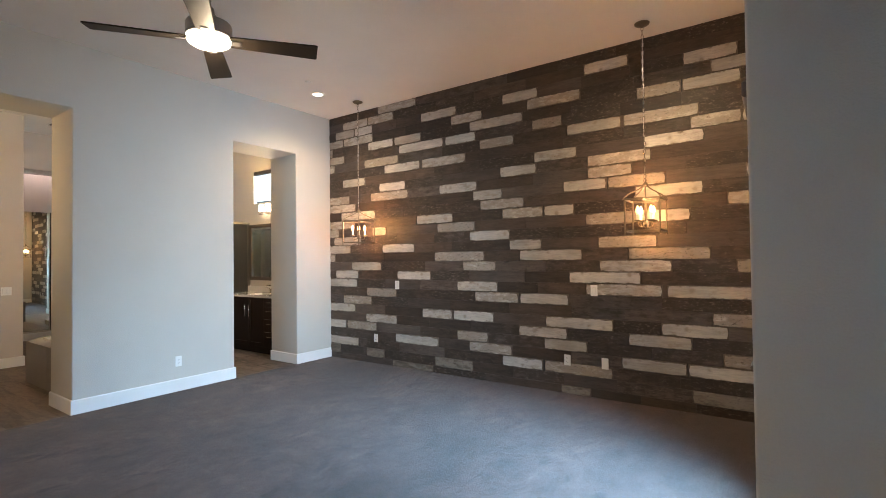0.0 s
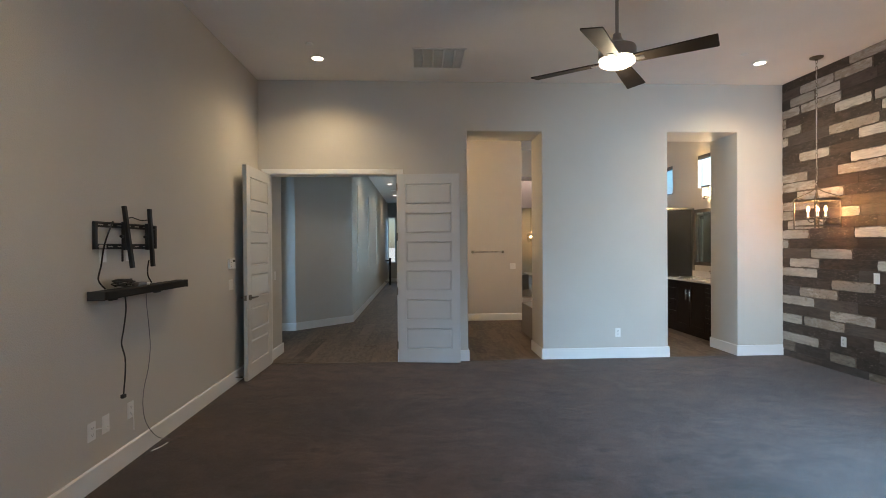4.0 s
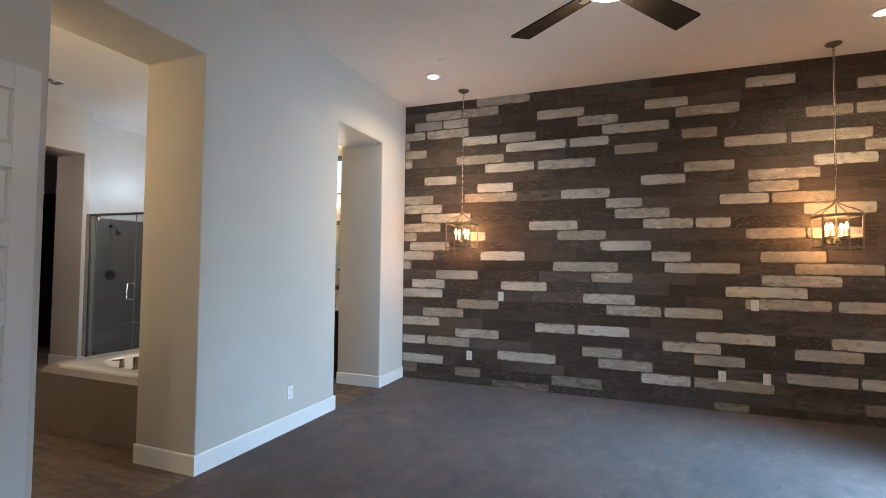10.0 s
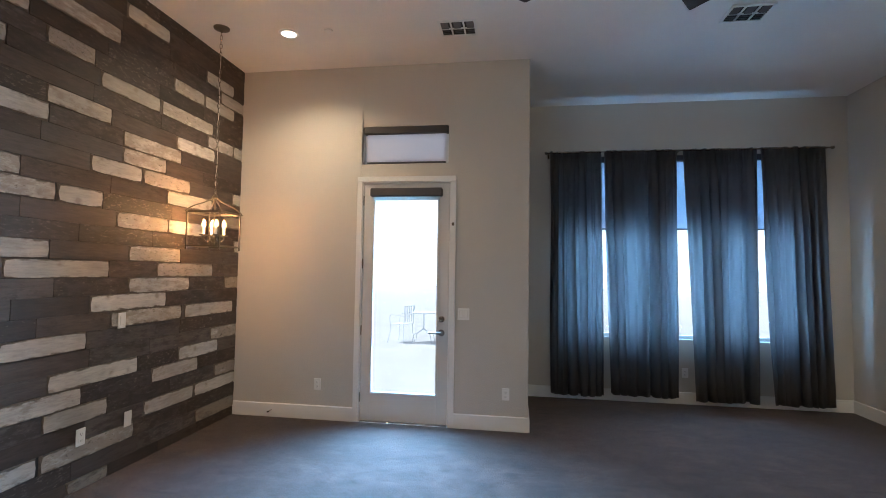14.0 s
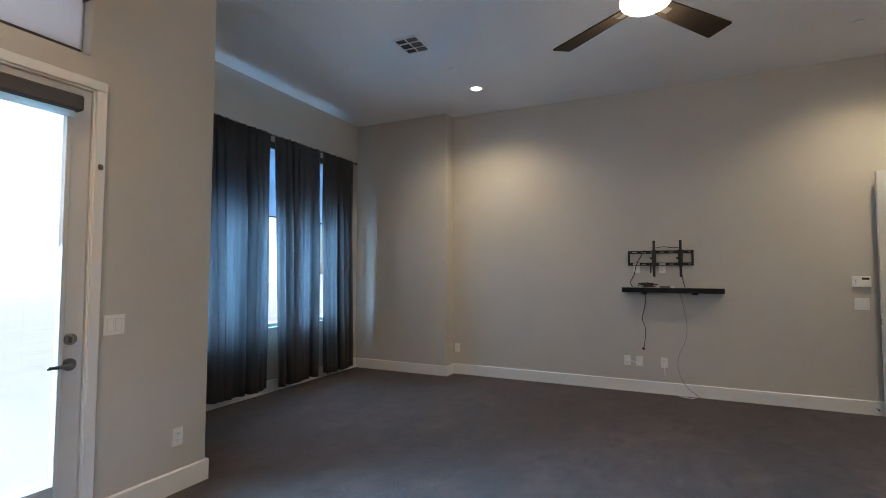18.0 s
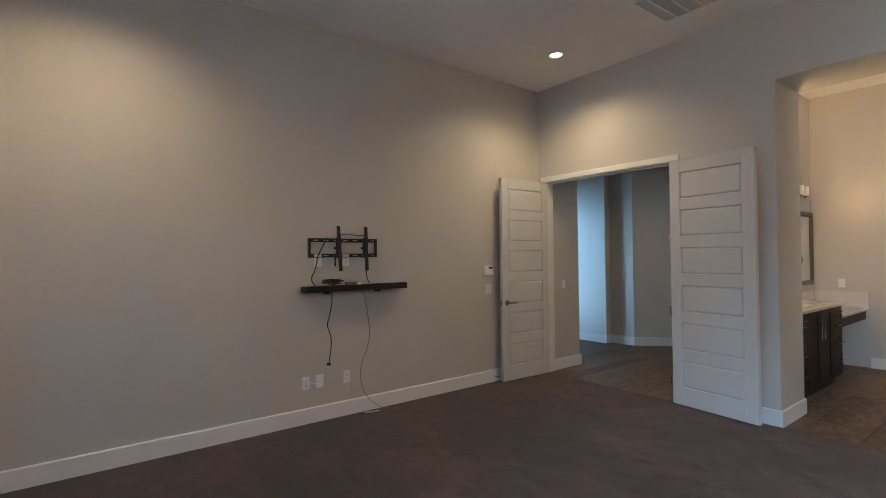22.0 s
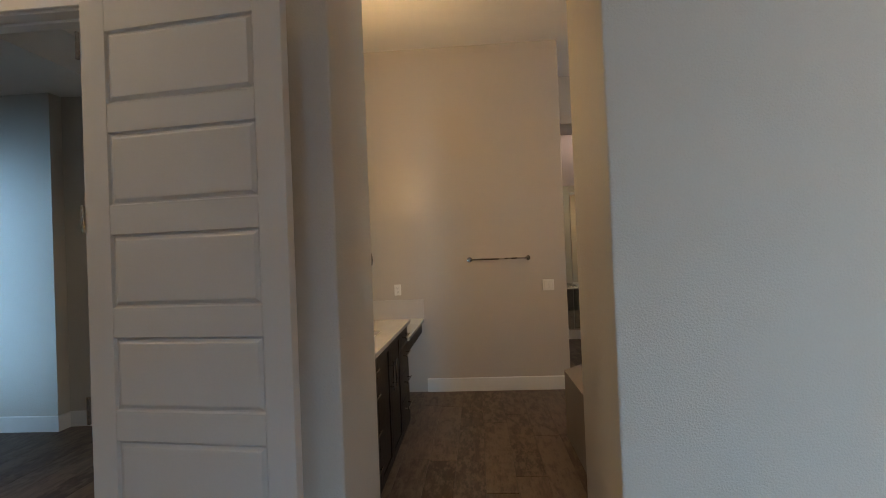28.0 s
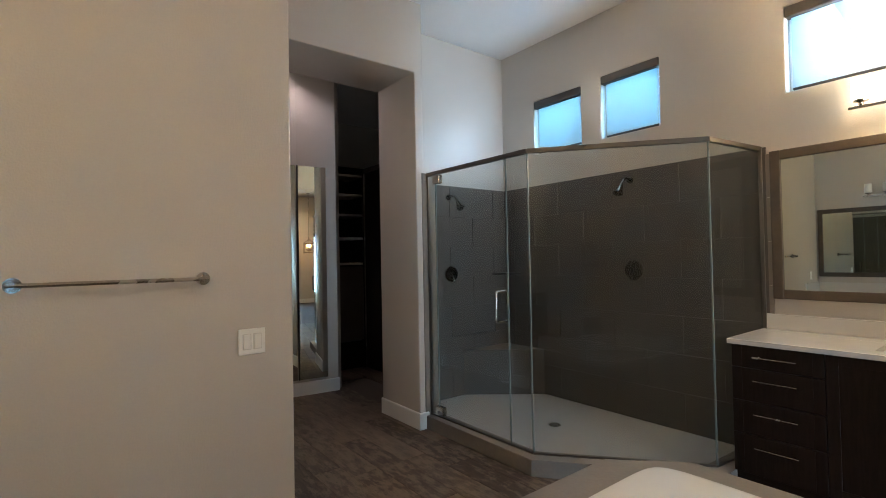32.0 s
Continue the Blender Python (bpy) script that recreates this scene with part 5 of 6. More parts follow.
def front(parent, name, x, s, y0, y1, z0, z1):
    """A shaker front: frame and sunk panel."""
    g, r = 0.002, 0.055
    y0, y1, z0, z1 = y0 + g, y1 - g, z0 + g, z1 - g
    lo, hi = sorted((x, x + s * 0.019))
    pl, ph = sorted((x, x + s * 0.011))
    bm = box(lo, hi, y0, y0 + r, z0, z1, 0.0015)
    box(lo, hi, y1 - r, y1, z0, z1, 0.0015, bm)
    if z1 - z0 > 0.25:
        box(lo, hi, y0 + r, y1 - r, z0, z0 + r, 0.0015, bm)
        box(lo, hi, y0 + r, y1 - r, z1 - r, z1, 0.0015, bm)
        box(pl, ph, y0 + r, y1 - r, z0 + r, z1 - r, 0, bm)
    else:
        box(lo, hi, y0 + r, y1 - r, z0, z1, 0.0015, bm)
    return part(name, bm, ESPRESSO, parent)


def cabinet(wx, s, y0, y1, top, plan, label):
    """Base cabinet against the wall x = wx, reaching s * 0.57 out. plan: (kind, from, to)."""
    fx = wx + s * 0.57
    lo, hi = sorted((wx, fx))
    th = thing("vanity_cabinet", ((lo + hi) / 2, (y0 + y1) / 2, 0), label, "cabinet")
    part("body", box(lo, hi, y0, y1, 0.10, top - 0.16), ESPRESSO, th)
    bm = box(fx - s * 0.02 if s > 0 else fx, fx if s > 0 else fx + 0.02, y0, y1, top - 0.16, top)
    box(lo, hi, y0, y0 + 0.018, top - 0.16, top, 0, bm), box(lo, hi, y1 - 0.018, y1, top - 0.16, top, 0, bm)
    part("upper_frame", bm, ESPRESSO, th)
    part("toe_kick", box(lo, hi, y0 + 0.002, y1 - 0.002, 0, 0.10) if s < 0 else box(lo, hi - 0.06, y0 + 0.002, y1 - 0.002, 0, 0.10), ESPRESSO, th)
    for kind, a, c2 in plan:
        if kind == "drawers":
            hs = [0.14, 0.20, 0.20, top - 0.10 - 0.55]
            z = top
            for h in hs:
                f = front(th, "drawer", fx, s, a, c2, z - h, z - 0.001)
                pull(f, fx + s * 0.019, (a + c2) / 2, z - min(h / 2, 0.07), s, False, min(0.22, (c2 - a) * 0.55))
                z -= h
        else:
            mid = (a + c2) / 2
            for p, q, hy in ((a, mid, mid - 0.05), (mid, c2, mid + 0.05)):
                f = front(th, "cabinet_door", fx, s, p, q, 0.11, top - 0.001)
                pull(f, fx + s * 0.019, hy, top - 0.22, s, True, 0.18)
    return th


def counter(wx, s, y0, y1, top, sink, label, splash_ends=()):
    """Quartz top with a rectangular undermount basin and back splash."""
    fx = wx + s * 0.615
    lo, hi = sorted((wx, fx))
    th = thing("countertop", ((lo + hi) / 2, (y0 + y1) / 2, top - 0.03), label, "countertop")
    bm = bmesh.new()
    if sink:
        sx0, sx1 = sorted((wx + s * 0.17, wx + s * 0.49))
        sy0, sy1 = sink
        box(lo, sx0, y0, y1, top - 0.03, top, 0.002, bm), box(sx1, hi, y0, y1, top - 0.03, top, 0.002, bm)
        box(sx0, sx1, y0, sy0, top - 0.03, top, 0, bm), box(sx0, sx1, sy1, y1, top - 0.03, top, 0, bm)
    else:
        box(lo, hi, y0, y1, top - 0.03, top, 0.002, bm)
    part("slab", bm, QUARTZ, th)
    p, q = sorted((wx, wx + s * 0.02))
    part("back_splash", box(p, q, y0, y1, top, top + 0.105, 0.002), QUARTZ, th)
    if sink:
        bs = thing("sink_basin", ((sx0 + sx1) / 2, (sy0 + sy1) / 2, top - 0.17), "white rectangular undermount sink", "sink")
        own = bmesh.new()
        e = 0.012
        ring = lambda i, z: [own.verts.new(v) for v in ((sx0 - e + i, sy0 - e + i, z), (sx1 + e - i, sy0 - e + i, z), (sx1 + e - i, sy1 + e - i, z), (sx0 - e + i, sy1 + e - i, z))]
        lv = [ring(0, top - 0.031), ring(0.014, top - 0.04), ring(0.035, top - 0.13), ring(0.07, top - 0.145)]
        for a, c2 in zip(lv, lv[1:]):
            for k in range(4):
                own.faces.new((a[k], a[(k + 1) % 4], c2[(k + 1) % 4], c2[k]))
        own.faces.new(lv[-1])
        part("bowl", own, CHINA, bs)
        part("drain", lathe([(0, top - 0.142), (0.022, top - 0.142), (0.022, top - 0.146), (0, top - 0.146)], ((sx0 + sx1) / 2, (sy0 + sy1) / 2, 0), 18), NICKEL, bs, smooth=True)
    return th


def faucet(wx, s, y, z, label):
    x = wx + s * 0.10
    th = thing("faucet", (x, y, z), label, "faucet")
    part("column", lathe([(0.026, z), (0.026, z + 0.008), (0.020, z + 0.012), (0.020, z + 0.17), (0, z + 0.172)], (x, y, 0), 20), NICKEL, th, smooth=True)
    part("spout", rod((x, y, z + 0.135), (x + s * 0.15, y, z + 0.135), 0.012), NICKEL, th)
    for dy in (-0.10, 0.10):
        h = part("valve_handle", lathe([(0.024, z), (0.024, z + 0.006), (0.019, z + 0.01), (0.018, z + 0.075), (0, z + 0.077)], (x, y + dy, 0), 18), NICKEL, th, smooth=True)
        part("lever", rod((x, y + dy, z + 0.07), (x + s * 0.07, y + dy, z + 0.095), 0.005, seg=8), NICKEL, h)
    return th


def framed_mirror(wx, s, y0, y1, z0, z1, label):
    th = thing("wall_mirror", (wx, (y0 + y1) / 2, z0), label, "mirror")
    w = 0.062
    p, q = sorted((wx, wx + s * 0.028))
    for a in ((y0, y0 + w, z0, z1), (y1 - w, y1, z0, z1), (y0 + w, y1 - w, z0, z0 + w), (y0 + w, y1 - w, z1 - w, z1)):
        part("frame", box(p, q, *a, 0.004), FRAMEWOOD, th)
    p, q = sorted((wx + s * 0.004, wx + s * 0.012))
    part("glass", box(p, q, y0 + w - 0.004, y1 - w + 0.004, z0 + w - 0.004, z1 - w + 0.004), MIRROR, th, "silvered mirror glass")
    return th


def sconce(wx, s, y, z, lit, label, n=4, pitch=0.185):
    """A bar wall light with upright frosted glass cylinders."""
    th = thing("vanity_light", (wx, y, z - 0.05), label, "wall light")
    x = wx + s * 0.115
    part("wall_plate", rod((wx, y, z), (wx + s * 0.02, y, z), 0.062, seg=28), NICKEL, th)
    part("neck", rod((wx + s * 0.02, y, z), (x, y, z - 0.01), 0.010), NICKEL, th)
    L = pitch * (n - 1) / 2 + 0.06
    p, q = sorted((x - 0.008, x + 0.008))
    part("bar", box(p, q, y - L, y + L, z - 0.02, z - 0.004, 0.002), NICKEL, th)
    for k in range(n):
        yy = y + (k - (n - 1) / 2) * pitch
        cup = part("cup", lathe([(0.0, z - 0.004), (0.012, z), (0.012, z + 0.012), (0.036, z + 0.02), (0.036, z + 0.03), (0, z + 0.03)], (x, yy, 0), 20), NICKEL, th, smooth=True)
        part("shade", lathe([(0.030, z + 0.03), (0.042, z + 0.034), (0.042, z + 0.155), (0.039, z + 0.155), (0.039, z + 0.036), (0, z + 0.036)], (x, yy, 0), 24), SHADE_ON if lit else SHADE_OFF, cup, "lit frosted glass cylinder" if lit else "unlit frosted glass cylinder", smooth=True)


# west vanity: sink run, then a lower make-up counter
NOTCH = 2.20
cabinet(BW, 1, OD + 0.004, NOTCH - 0.02, 0.90, [("drawers", OD + 0.01, 0.98), ("doors", 0.98, 1.80), ("drawers", 1.80, NOTCH - 0.02)], "espresso wood vanity cabinet with nickel bar pulls")
counter(BW, 1, OD + 0.003, NOTCH, 0.93, (1.17, 1.615), "white quartz vanity counter over espresso cabinet")
th = thing("makeup_counter", (2.33, 2.78, 0.62), "low white quartz make-up counter with espresso apron", "countertop")
part("slab", box(BW, 2.63, NOTCH, BT - 0.002, 0.75, 0.78, 0.002), QUARTZ, th)
part("back_splash", box(BW, BW + 0.02, NOTCH, BT - 0.022, 0.78, 0.985, 0.002), QUARTZ, th)
part("side_splash", box(BW, 2.63, BT - 0.022, BT - 0.002, 0.78, 0.985, 0.002), QUARTZ, th)
part("apron", box(2.58, 2.60, NOTCH, BT - 0.01, 0.63, 0.75, 0.002), ESPRESSO, th, "espresso wood apron drawer front")
part("apron_back", box(BW, BW + 0.02, NOTCH, BT - 0.01, 0.66, 0.75), ESPRESSO, th)
faucet(BW, 1, 1.42, 0.93, "brushed nickel three-piece faucet behind the sink")
framed_mirror(BW, 1, 0.80, 3.338, 1.065, 2.06, "wide wall mirror in dark wood frame over vanity")
sconce(BW, 1, 1.50, 2.215, True, "lit four-shade nickel bar light over the mirror", pitch=0.195)
sconce(BW, 1, 2.435, 2.215, False, "unlit four-shade nickel bar light over the mirror", pitch=0.195)
tr = thing("towel_ring", (2.60, 0.64, 1.35), "nickel towel ring on the wall beside the mirror", "towel ring")
part("post", rod((2.60, OD, 1.525), (2.60, OD + 0.05, 1.525), 0.012), NICKEL, tr)
part("rosette", rod((2.60, OD, 1.525), (2.60, OD + 0.01, 1.525), 0.026, seg=20), NICKEL, tr)
part("ring", tube([(2.60 + 0.085 * math.sin(a), OD + 0.05, 1.44 + 0.085 * math.cos(a)) for a in (6.2832 * k / 16 for k in range(17))], 0.0042, 8), NICKEL, tr, smooth=True)

# east vanity
cabinet(BE, -1, OD + 0.004, 2.37, 0.89, [("drawers", OD + 0.01, 1.06), ("doors", 1.06, 1.90), ("drawers", 1.90, 2.37)], "espresso wood vanity cabinet beside the shower")
counter(BE, -1, OD + 0.003, 2.385, 0.92, (1.25, 1.71), "white quartz vanity counter beside the shower")
faucet(BE, -1, 1.48, 0.92, "brushed nickel three-piece faucet behind the east sink")
framed_mirror(BE, -1, 0.72, 2.315, 1.13, 2.14, "wall mirror in dark wood frame beside the shower")
sconce(BE, -1, 1.51, 2.315, True, "lit four-shade nickel bar light under the window", pitch=0.195)

# towel bar
tb = thing("towel_bar", (3.44, BT, 1.36), "brushed nickel towel bar on painted wall", "towel bar")
for x in (3.135, 3.746):
    part("rosette", rod((x, BT, 1.383), (x, BT - 0.012, 1.383), 0.027, seg=20), NICKEL, tb)
    part("post", rod((x, BT - 0.01, 1.383), (x, BT - 0.065, 1.383), 0.013), NICKEL, tb)
part("bar", rod((3.12, BT - 0.058, 1.383), (3.76, BT - 0.058, 1.383), 0.0085), NICKEL, tb)

# ---- bathtub ----
deck = [(3.86, OD), (3.86, 2.10), (4.15, 2.42), (5.25, 2.42), (5.52, 2.14), (5.52, OD)]
DZ = 0.505
tub = thing("bathtub", (4.69, 1.5, 0), "white drop-in bathtub in a tiled deck", "bathtub")
part("deck_core", prism([(x + (0.012 if x < 4.5 else -0.012), y - (0.012 if y > 1 else 0)) for x, y in deck], 0.0, DZ - 0.16), GROUT, tub)
n = len(deck)
for (xa, ya), (xb, yb) in zip(deck, deck[1:]):
    L = math.hypot(xb - xa, yb - ya)
    k = max(1, round(L / 0.6))
    d = Vector(((xb - xa) / L, (yb - ya) / L, 0))
    nn = Vector((-d.y, d.x, 0))
    for i in range(k):
        p, q = Vector((xa, ya, 0)) + d * (L * i / k + 0.0015), Vector((xa, ya, 0)) + d * (L * (i + 1) / k - 0.0015)
        own = bmesh.new()
        lo = [own.verts.new(v) for v in (p, q, q - nn * 0.012, p - nn * 0.012)]
        hi = [own.verts.new(v.co + Vector((0, 0, DZ - 0.012))) for v in lo]
        own.faces.new(lo), own.faces.new(hi)
        for a in range(4):
            own.faces.new((lo[a], lo[(a + 1) % 4], hi[(a + 1) % 4], hi[a]))
        part("skirt_tile", own, DECK, tub)
tin = [(4.06, 0.72), (4.06, 2.04), (4.21, 2.21), (5.18, 2.21), (5.32, 2.06), (5.32, 0.72)]
own = bmesh.new()
a = [own.verts.new((x, y, DZ)) for x, y in deck]
c2 = [own.verts.new((x, y, DZ)) for x, y in tin]
a2 = [own.verts.new((x, y, DZ - 0.014)) for x, y in deck]
for i in range(6):
    j = (i + 1) % 6
    own.faces.new((a[i], a[j], c2[j], c2[i]))
    own.faces.new((a[i], a[j], a2[j], a2[i]))
part("deck_top", own, DECK, tub, "beige stone tile deck")
own = bmesh.new()


def oval(rx, ry, z, p, m2=48):
    return [own.verts.new((4.69 + rx * math.copysign(abs(math.cos(t)) ** p, math.cos(t)), 1.42 + ry * math.copysign(abs(math.sin(t)) ** p, math.sin(t)), z)) for t in (2 * math.pi * (i + 0.5) / m2 for i in range(m2))]


rings = [oval(0.665, 0.81, DZ + 0.001, 0.16), oval(0.66, 0.805, DZ + 0.022, 0.16), oval(0.63, 0.775, DZ + 0.028, 0.18), oval(0.50, 0.60, DZ + 0.020, 0.62), oval(0.47, 0.57, DZ - 0.02, 0.68), oval(0.41, 0.51, DZ - 0.25, 0.7), oval(0.34, 0.44, DZ - 0.335, 0.7), oval(0.15, 0.2, DZ - 0.345, 0.8)]
for p, q in zip(rings, rings[1:]):
    for i in range(48):
        own.faces.new((p[i], p[(i + 1) % 48], q[(i + 1) % 48], q[i]))
own.faces.new(rings[-1])
part("basin", own, CHINA, tub, "glossy white acrylic tub basin", smooth=True)
tf = thing("tub_faucet", (4.2, 1.32, DZ + 0.02), "brushed nickel roman tub faucet on the rim", "faucet")
for y in (1.14, 1.50):
    h = part("valve_handle", lathe([(0.028, DZ + 0.024), (0.028, DZ + 0.03), (0.02, DZ + 0.034), (0.019, DZ + 0.10), (0, DZ + 0.102)], (4.20, y, 0), 18), NICKEL, tf, smooth=True)
    part("lever", rod((4.20, y, DZ + 0.09), (4.12, y + 0.02, DZ + 0.10), 0.007, seg=8), NICKEL, h)
part("spout_base", lathe([(0.03, DZ + 0.024), (0.03, DZ + 0.032), (0.022, DZ + 0.036), (0.022, DZ + 0.13), (0, DZ + 0.132)], (4.20, 1.32, 0), 18), NICKEL, tf, smooth=True)
part("spout", rod((4.20, 1.32, DZ + 0.11), (4.39, 1.32, DZ + 0.105), 0.014), NICKEL, tf)

# ---- shower ----
SA, SB_, SC, SD = (5.75, 4.455), (5.77, 3.32), (6.49, 2.45), (BE - 0.012, 2.38)
CURB, RAIL = 0.11, 2.185
curb_out = [(5.69, 4.46), (5.69, 3.27), (6.42, 2.37), (BE, 2.33)]
curb_in = [(BE, 2.47), (6.50, 2.51), (5.83, 3.34), (5.83, 4.46)]
sh = thing("shower_curb", (6.1, 3.2, 0), "beige tiled shower curb", "shower curb")
part("core", prism(curb_out + curb_in, 0, CURB, 0.003), DECK, sh)
pan = solid("shower_pan", prism([(5.83, 4.90), (5.83, 3.34), (6.50, 2.51), (BE, 2.47), (BE, 4.90)], 0.0, 0.045), PAN, "pale shower floor with round drain", "shower pan")
dr = thing("shower_drain", (6.48, 3.72, 0.045), "round metal floor drain in the shower pan", "drain")
part("grate", lathe([(0, 0.049), (0.045, 0.049), (0.05, 0.045), (0, 0.045)], (6.48, 3.72, 0), 20), BRONZE, dr, smooth=True)
for k in range(6):
    a = 6.2832 * k / 6
    part("hole", lathe([(0, 0.0498), (0.006, 0.0498), (0.006, 0.049), (0, 0.049)], (6.48 + 0.028 * math.cos(a), 3.72 + 0.028 * math.sin(a), 0), 8), SLOT, dr)
solid("shower_bench", prism([(6.48, 4.888), (BE - 0.012, 4.36), (BE - 0.012, 4.888)], 0.045, 0.50, 0.004), WALLTILE, "tiled corner seat in the shower", "shower seat")
solid("shower_shelf", prism([(6.91, 4.884), (BE - 0.014, 4.67), (BE - 0.014, 4.884)], 1.255, 1.277, 0.003), SHELFSTONE, "small dark stone corner shelf in the shower", "shelf")
wall("shower_return", "x", 5.69, 5.83, 4.452, 4.459, 0.0, 2.185, material=DECK, soft=False)

enc = thing("shower_enclosure", (6.1, 3.3, CURB), "frameless glass shower enclosure with nickel rails", "shower enclosure")


def upright(p, q, z0, z1, off, thick):
    """A sheet between two plan points."""
    p, q = Vector((*p, 0)), Vector((*q, 0))
    d = (q - p).normalized()
    nn = Vector((-d.y, d.x, 0)) * thick / 2
    own = bmesh.new()
    lo = [own.verts.new(v + Vector((0, 0, z0))) for v in (p - nn, q - nn, q + nn, p + nn)]
    hi = [own.verts.new(v.co + Vector((0, 0, z1 - z0))) for v in lo]
    own.faces.new(lo), own.faces.new(hi)
    for a in range(4):
        own.faces.new((lo[a], lo[(a + 1) % 4], hi[(a + 1) % 4], hi[a]))
    return own


def along(p, q, f):
    return (p[0] + (q[0] - p[0]) * f, p[1] + (q[1] - p[1]) * f)


cut1, cut2 = along(SA, SB_, 0.10), along(SA, SB_, 0.82)
panes = [(SA, cut1), (cut1, cut2), (cut2, SB_), (SB_, SC), (SC, SD)]
for i, (p, q) in enumerate(panes):
    d = Vector((q[0] - p[0], q[1] - p[1])).normalized() * 0.003
    g = part("glass_door" if i == 1 else "glass_panel", upright((p[0] + d.x, p[1] + d.y), (q[0] - d.x, q[1] - d.y), CURB + 0.012, RAIL - 0.02, 0, 0.009), GLASS, enc)
    g.visible_shadow = False
for p, q in ((SA, SB_), (SB_, SC), (SC, SD)):
    part("header_rail", upright(p, q, RAIL - 0.028, RAIL + 0.002, 0, 0.03), RAILMETAL, enc, "brushed nickel header rail")
    part("sill_channel", upright(p, q, CURB + 0.001, CURB + 0.014, 0, 0.014), RAILMETAL, enc)
for p in (SA, SD):
    part("wall_channel", box(p[0] - 0.012, p[0] + 0.012, p[1] - 0.02, p[1] + 0.004, CURB, RAIL, 0.002), RAILMETAL, enc)
for x, y in (cut1, cut2, SB_, SC):
    part("glass_edge", box(x - 0.004, x + 0.004, y - 0.005, y + 0.005, CURB + 0.014, RAIL - 0.028), GLASSEDGE, enc)
for z in (CURB + 0.06, RAIL - 0.07):
    x, y = cut1
    part("hinge", box(x - 0.02, x + 0.02, y - 0.07, y + 0.03, z - 0.035, z + 0.035, 0.004), NICKEL, enc, "square nickel glass hinge")
hx, hy = along(SA, SB_, 0.76)
for sg in (-1, 1):
    part("door_handle", tube([(hx, hy, 0.98), (hx + sg * 0.05, hy, 0.985), (hx + sg * 0.055, hy, 1.03), (hx + sg * 0.055, hy, 1.15), (hx + sg * 0.05, hy, 1.195), (hx, hy, 1.20)], 0.009, 10), NICKEL, enc, "bent nickel pull", smooth=True)


def shower_head(x, y, z, d, label):
    th = thing("overhead_shower", (x, y, z), label, "shower head")
    dv = Vector((*d, 0))
    p = Vector((x, y, z))
    part("flange", rod(p, p + dv * 0.01, 0.028, seg=18), SHOWERMETAL, th)
    part("arm", tube([p, p + dv * 0.07 + Vector((0, 0, 0.012)), p + dv * 0.12 + Vector((0, 0, -0.02)), p + dv * 0.15 + Vector((0, 0, -0.055))], 0.009, 8), SHOWERMETAL, th, smooth=True)
    e = p + dv * 0.15 + Vector((0, 0, -0.055))
    part("head", rod(e, e + dv * 0.045 + Vector((0, 0, -0.07)), 0.016, 0.042, 18), SHOWERMETAL, th, smooth=True)


def valve(x, y, z, d, label):
    th = thing("shower_valve", (x, y, z - 0.08), label, "shower valve")
    p, dv = Vector((x, y, z)), Vector((*d, 0))
    part("escutcheon", rod(p, p + dv * 0.012, 0.085, 0.078, 28), SHOWERMETAL, th)
    part("knob", rod(p + dv * 0.012, p + dv * 0.055, 0.026, 0.022, 18), SHOWERMETAL, th)
    part("lever", rod(p + dv * 0.045, p + dv * 0.05 + Vector((0, 0, -0.085)), 0.008, seg=8), SHOWERMETAL, th)


shower_head(6.32, 4.888, 2.06, (0, -1), "nickel shower head on the back wall")
valve(6.34, 4.888, 1.285, (0, -1), "round nickel shower valve on the back wall")
shower_head(BE - 0.012, 3.36, 2.09, (-1, 0), "nickel shower head on the window wall")
valve(BE - 0.012, 3.35, 1.315, (-1, 0), "round nickel shower valve on the window wall")

# ---- dressing mirrors and closet ----
dm = thing("dressing_mirror", (5.2, 6.1, 0.14), "tall frameless dressing mirrors meeting in a corner", "mirror")
for a, c2 in (((5.242, 6.134), (5.54, 6.094)), ((4.75, 6.158), (5.214, 6.140)), ((4.28, 6.176), (4.742, 6.158))):
    part("mirror_panel", upright(a, c2, 0.17, 2.48, 0, 0.006), MIRROR, dm, "tall silvered mirror panel")
# black strip put in for the dark reflection where the mirrors meet
part("reflection_strip", box(5.222, 5.236, 6.120, 6.138, 0.17, 2.48), SLOT, dm)
cs = thing("closet_shelving", (6.2, 7.1, 0), "dark wood built-in closet shelving, empty", "closet shelves")
for x in (5.86, 6.43):
    part("upright", box(x, x + 0.02, 6.90, 7.30, 0, 2.62), ESPRESSO, cs)
# shelf colour is raised to stand in for light the closet lacks
for z in (1.38, 1.72, 2.03, 2.30, 2.56):
    part("shelf", box(5.88, 6.43, 6.90, 7.30, z, z + 0.03, 0.001), SHELFBOARD, cs, "shelf board, coloured paler in place of closet light")
part("drawer_front", box(5.885, 6.425, 6.89, 6.91, 0.38, 1.36, 0.002), FRAMEWOOD, cs)
part("plinth", box(5.88, 6.43, 6.93, 7.30, 0, 0.36), ESPRESSO, cs)
part("back_panel", box(5.86, 6.45, 7.30, 7.31, 0, 2.62), ESPRESSO, cs)
part("crown", box(5.84, 6.47, 6.88, 7.31, 2.62, 2.68, 0.004), ESPRESSO, cs)
hr = thing("wardrobe_unit", (6.75, 6.6, 0), "tall dark wood wardrobe in the closet", "wardrobe")
part("side_panel", box(6.46, 6.48, 6.10, 6.88, 0, 2.62), ESPRESSO, hr)
part("side_panel", box(7.10, 7.12, 6.10, 6.88, 0, 2.62), ESPRESSO, hr)
part("door", box(6.485, 6.785, 6.08, 6.10, 0.08, 2.60, 0.002), ESPRESSO, hr)
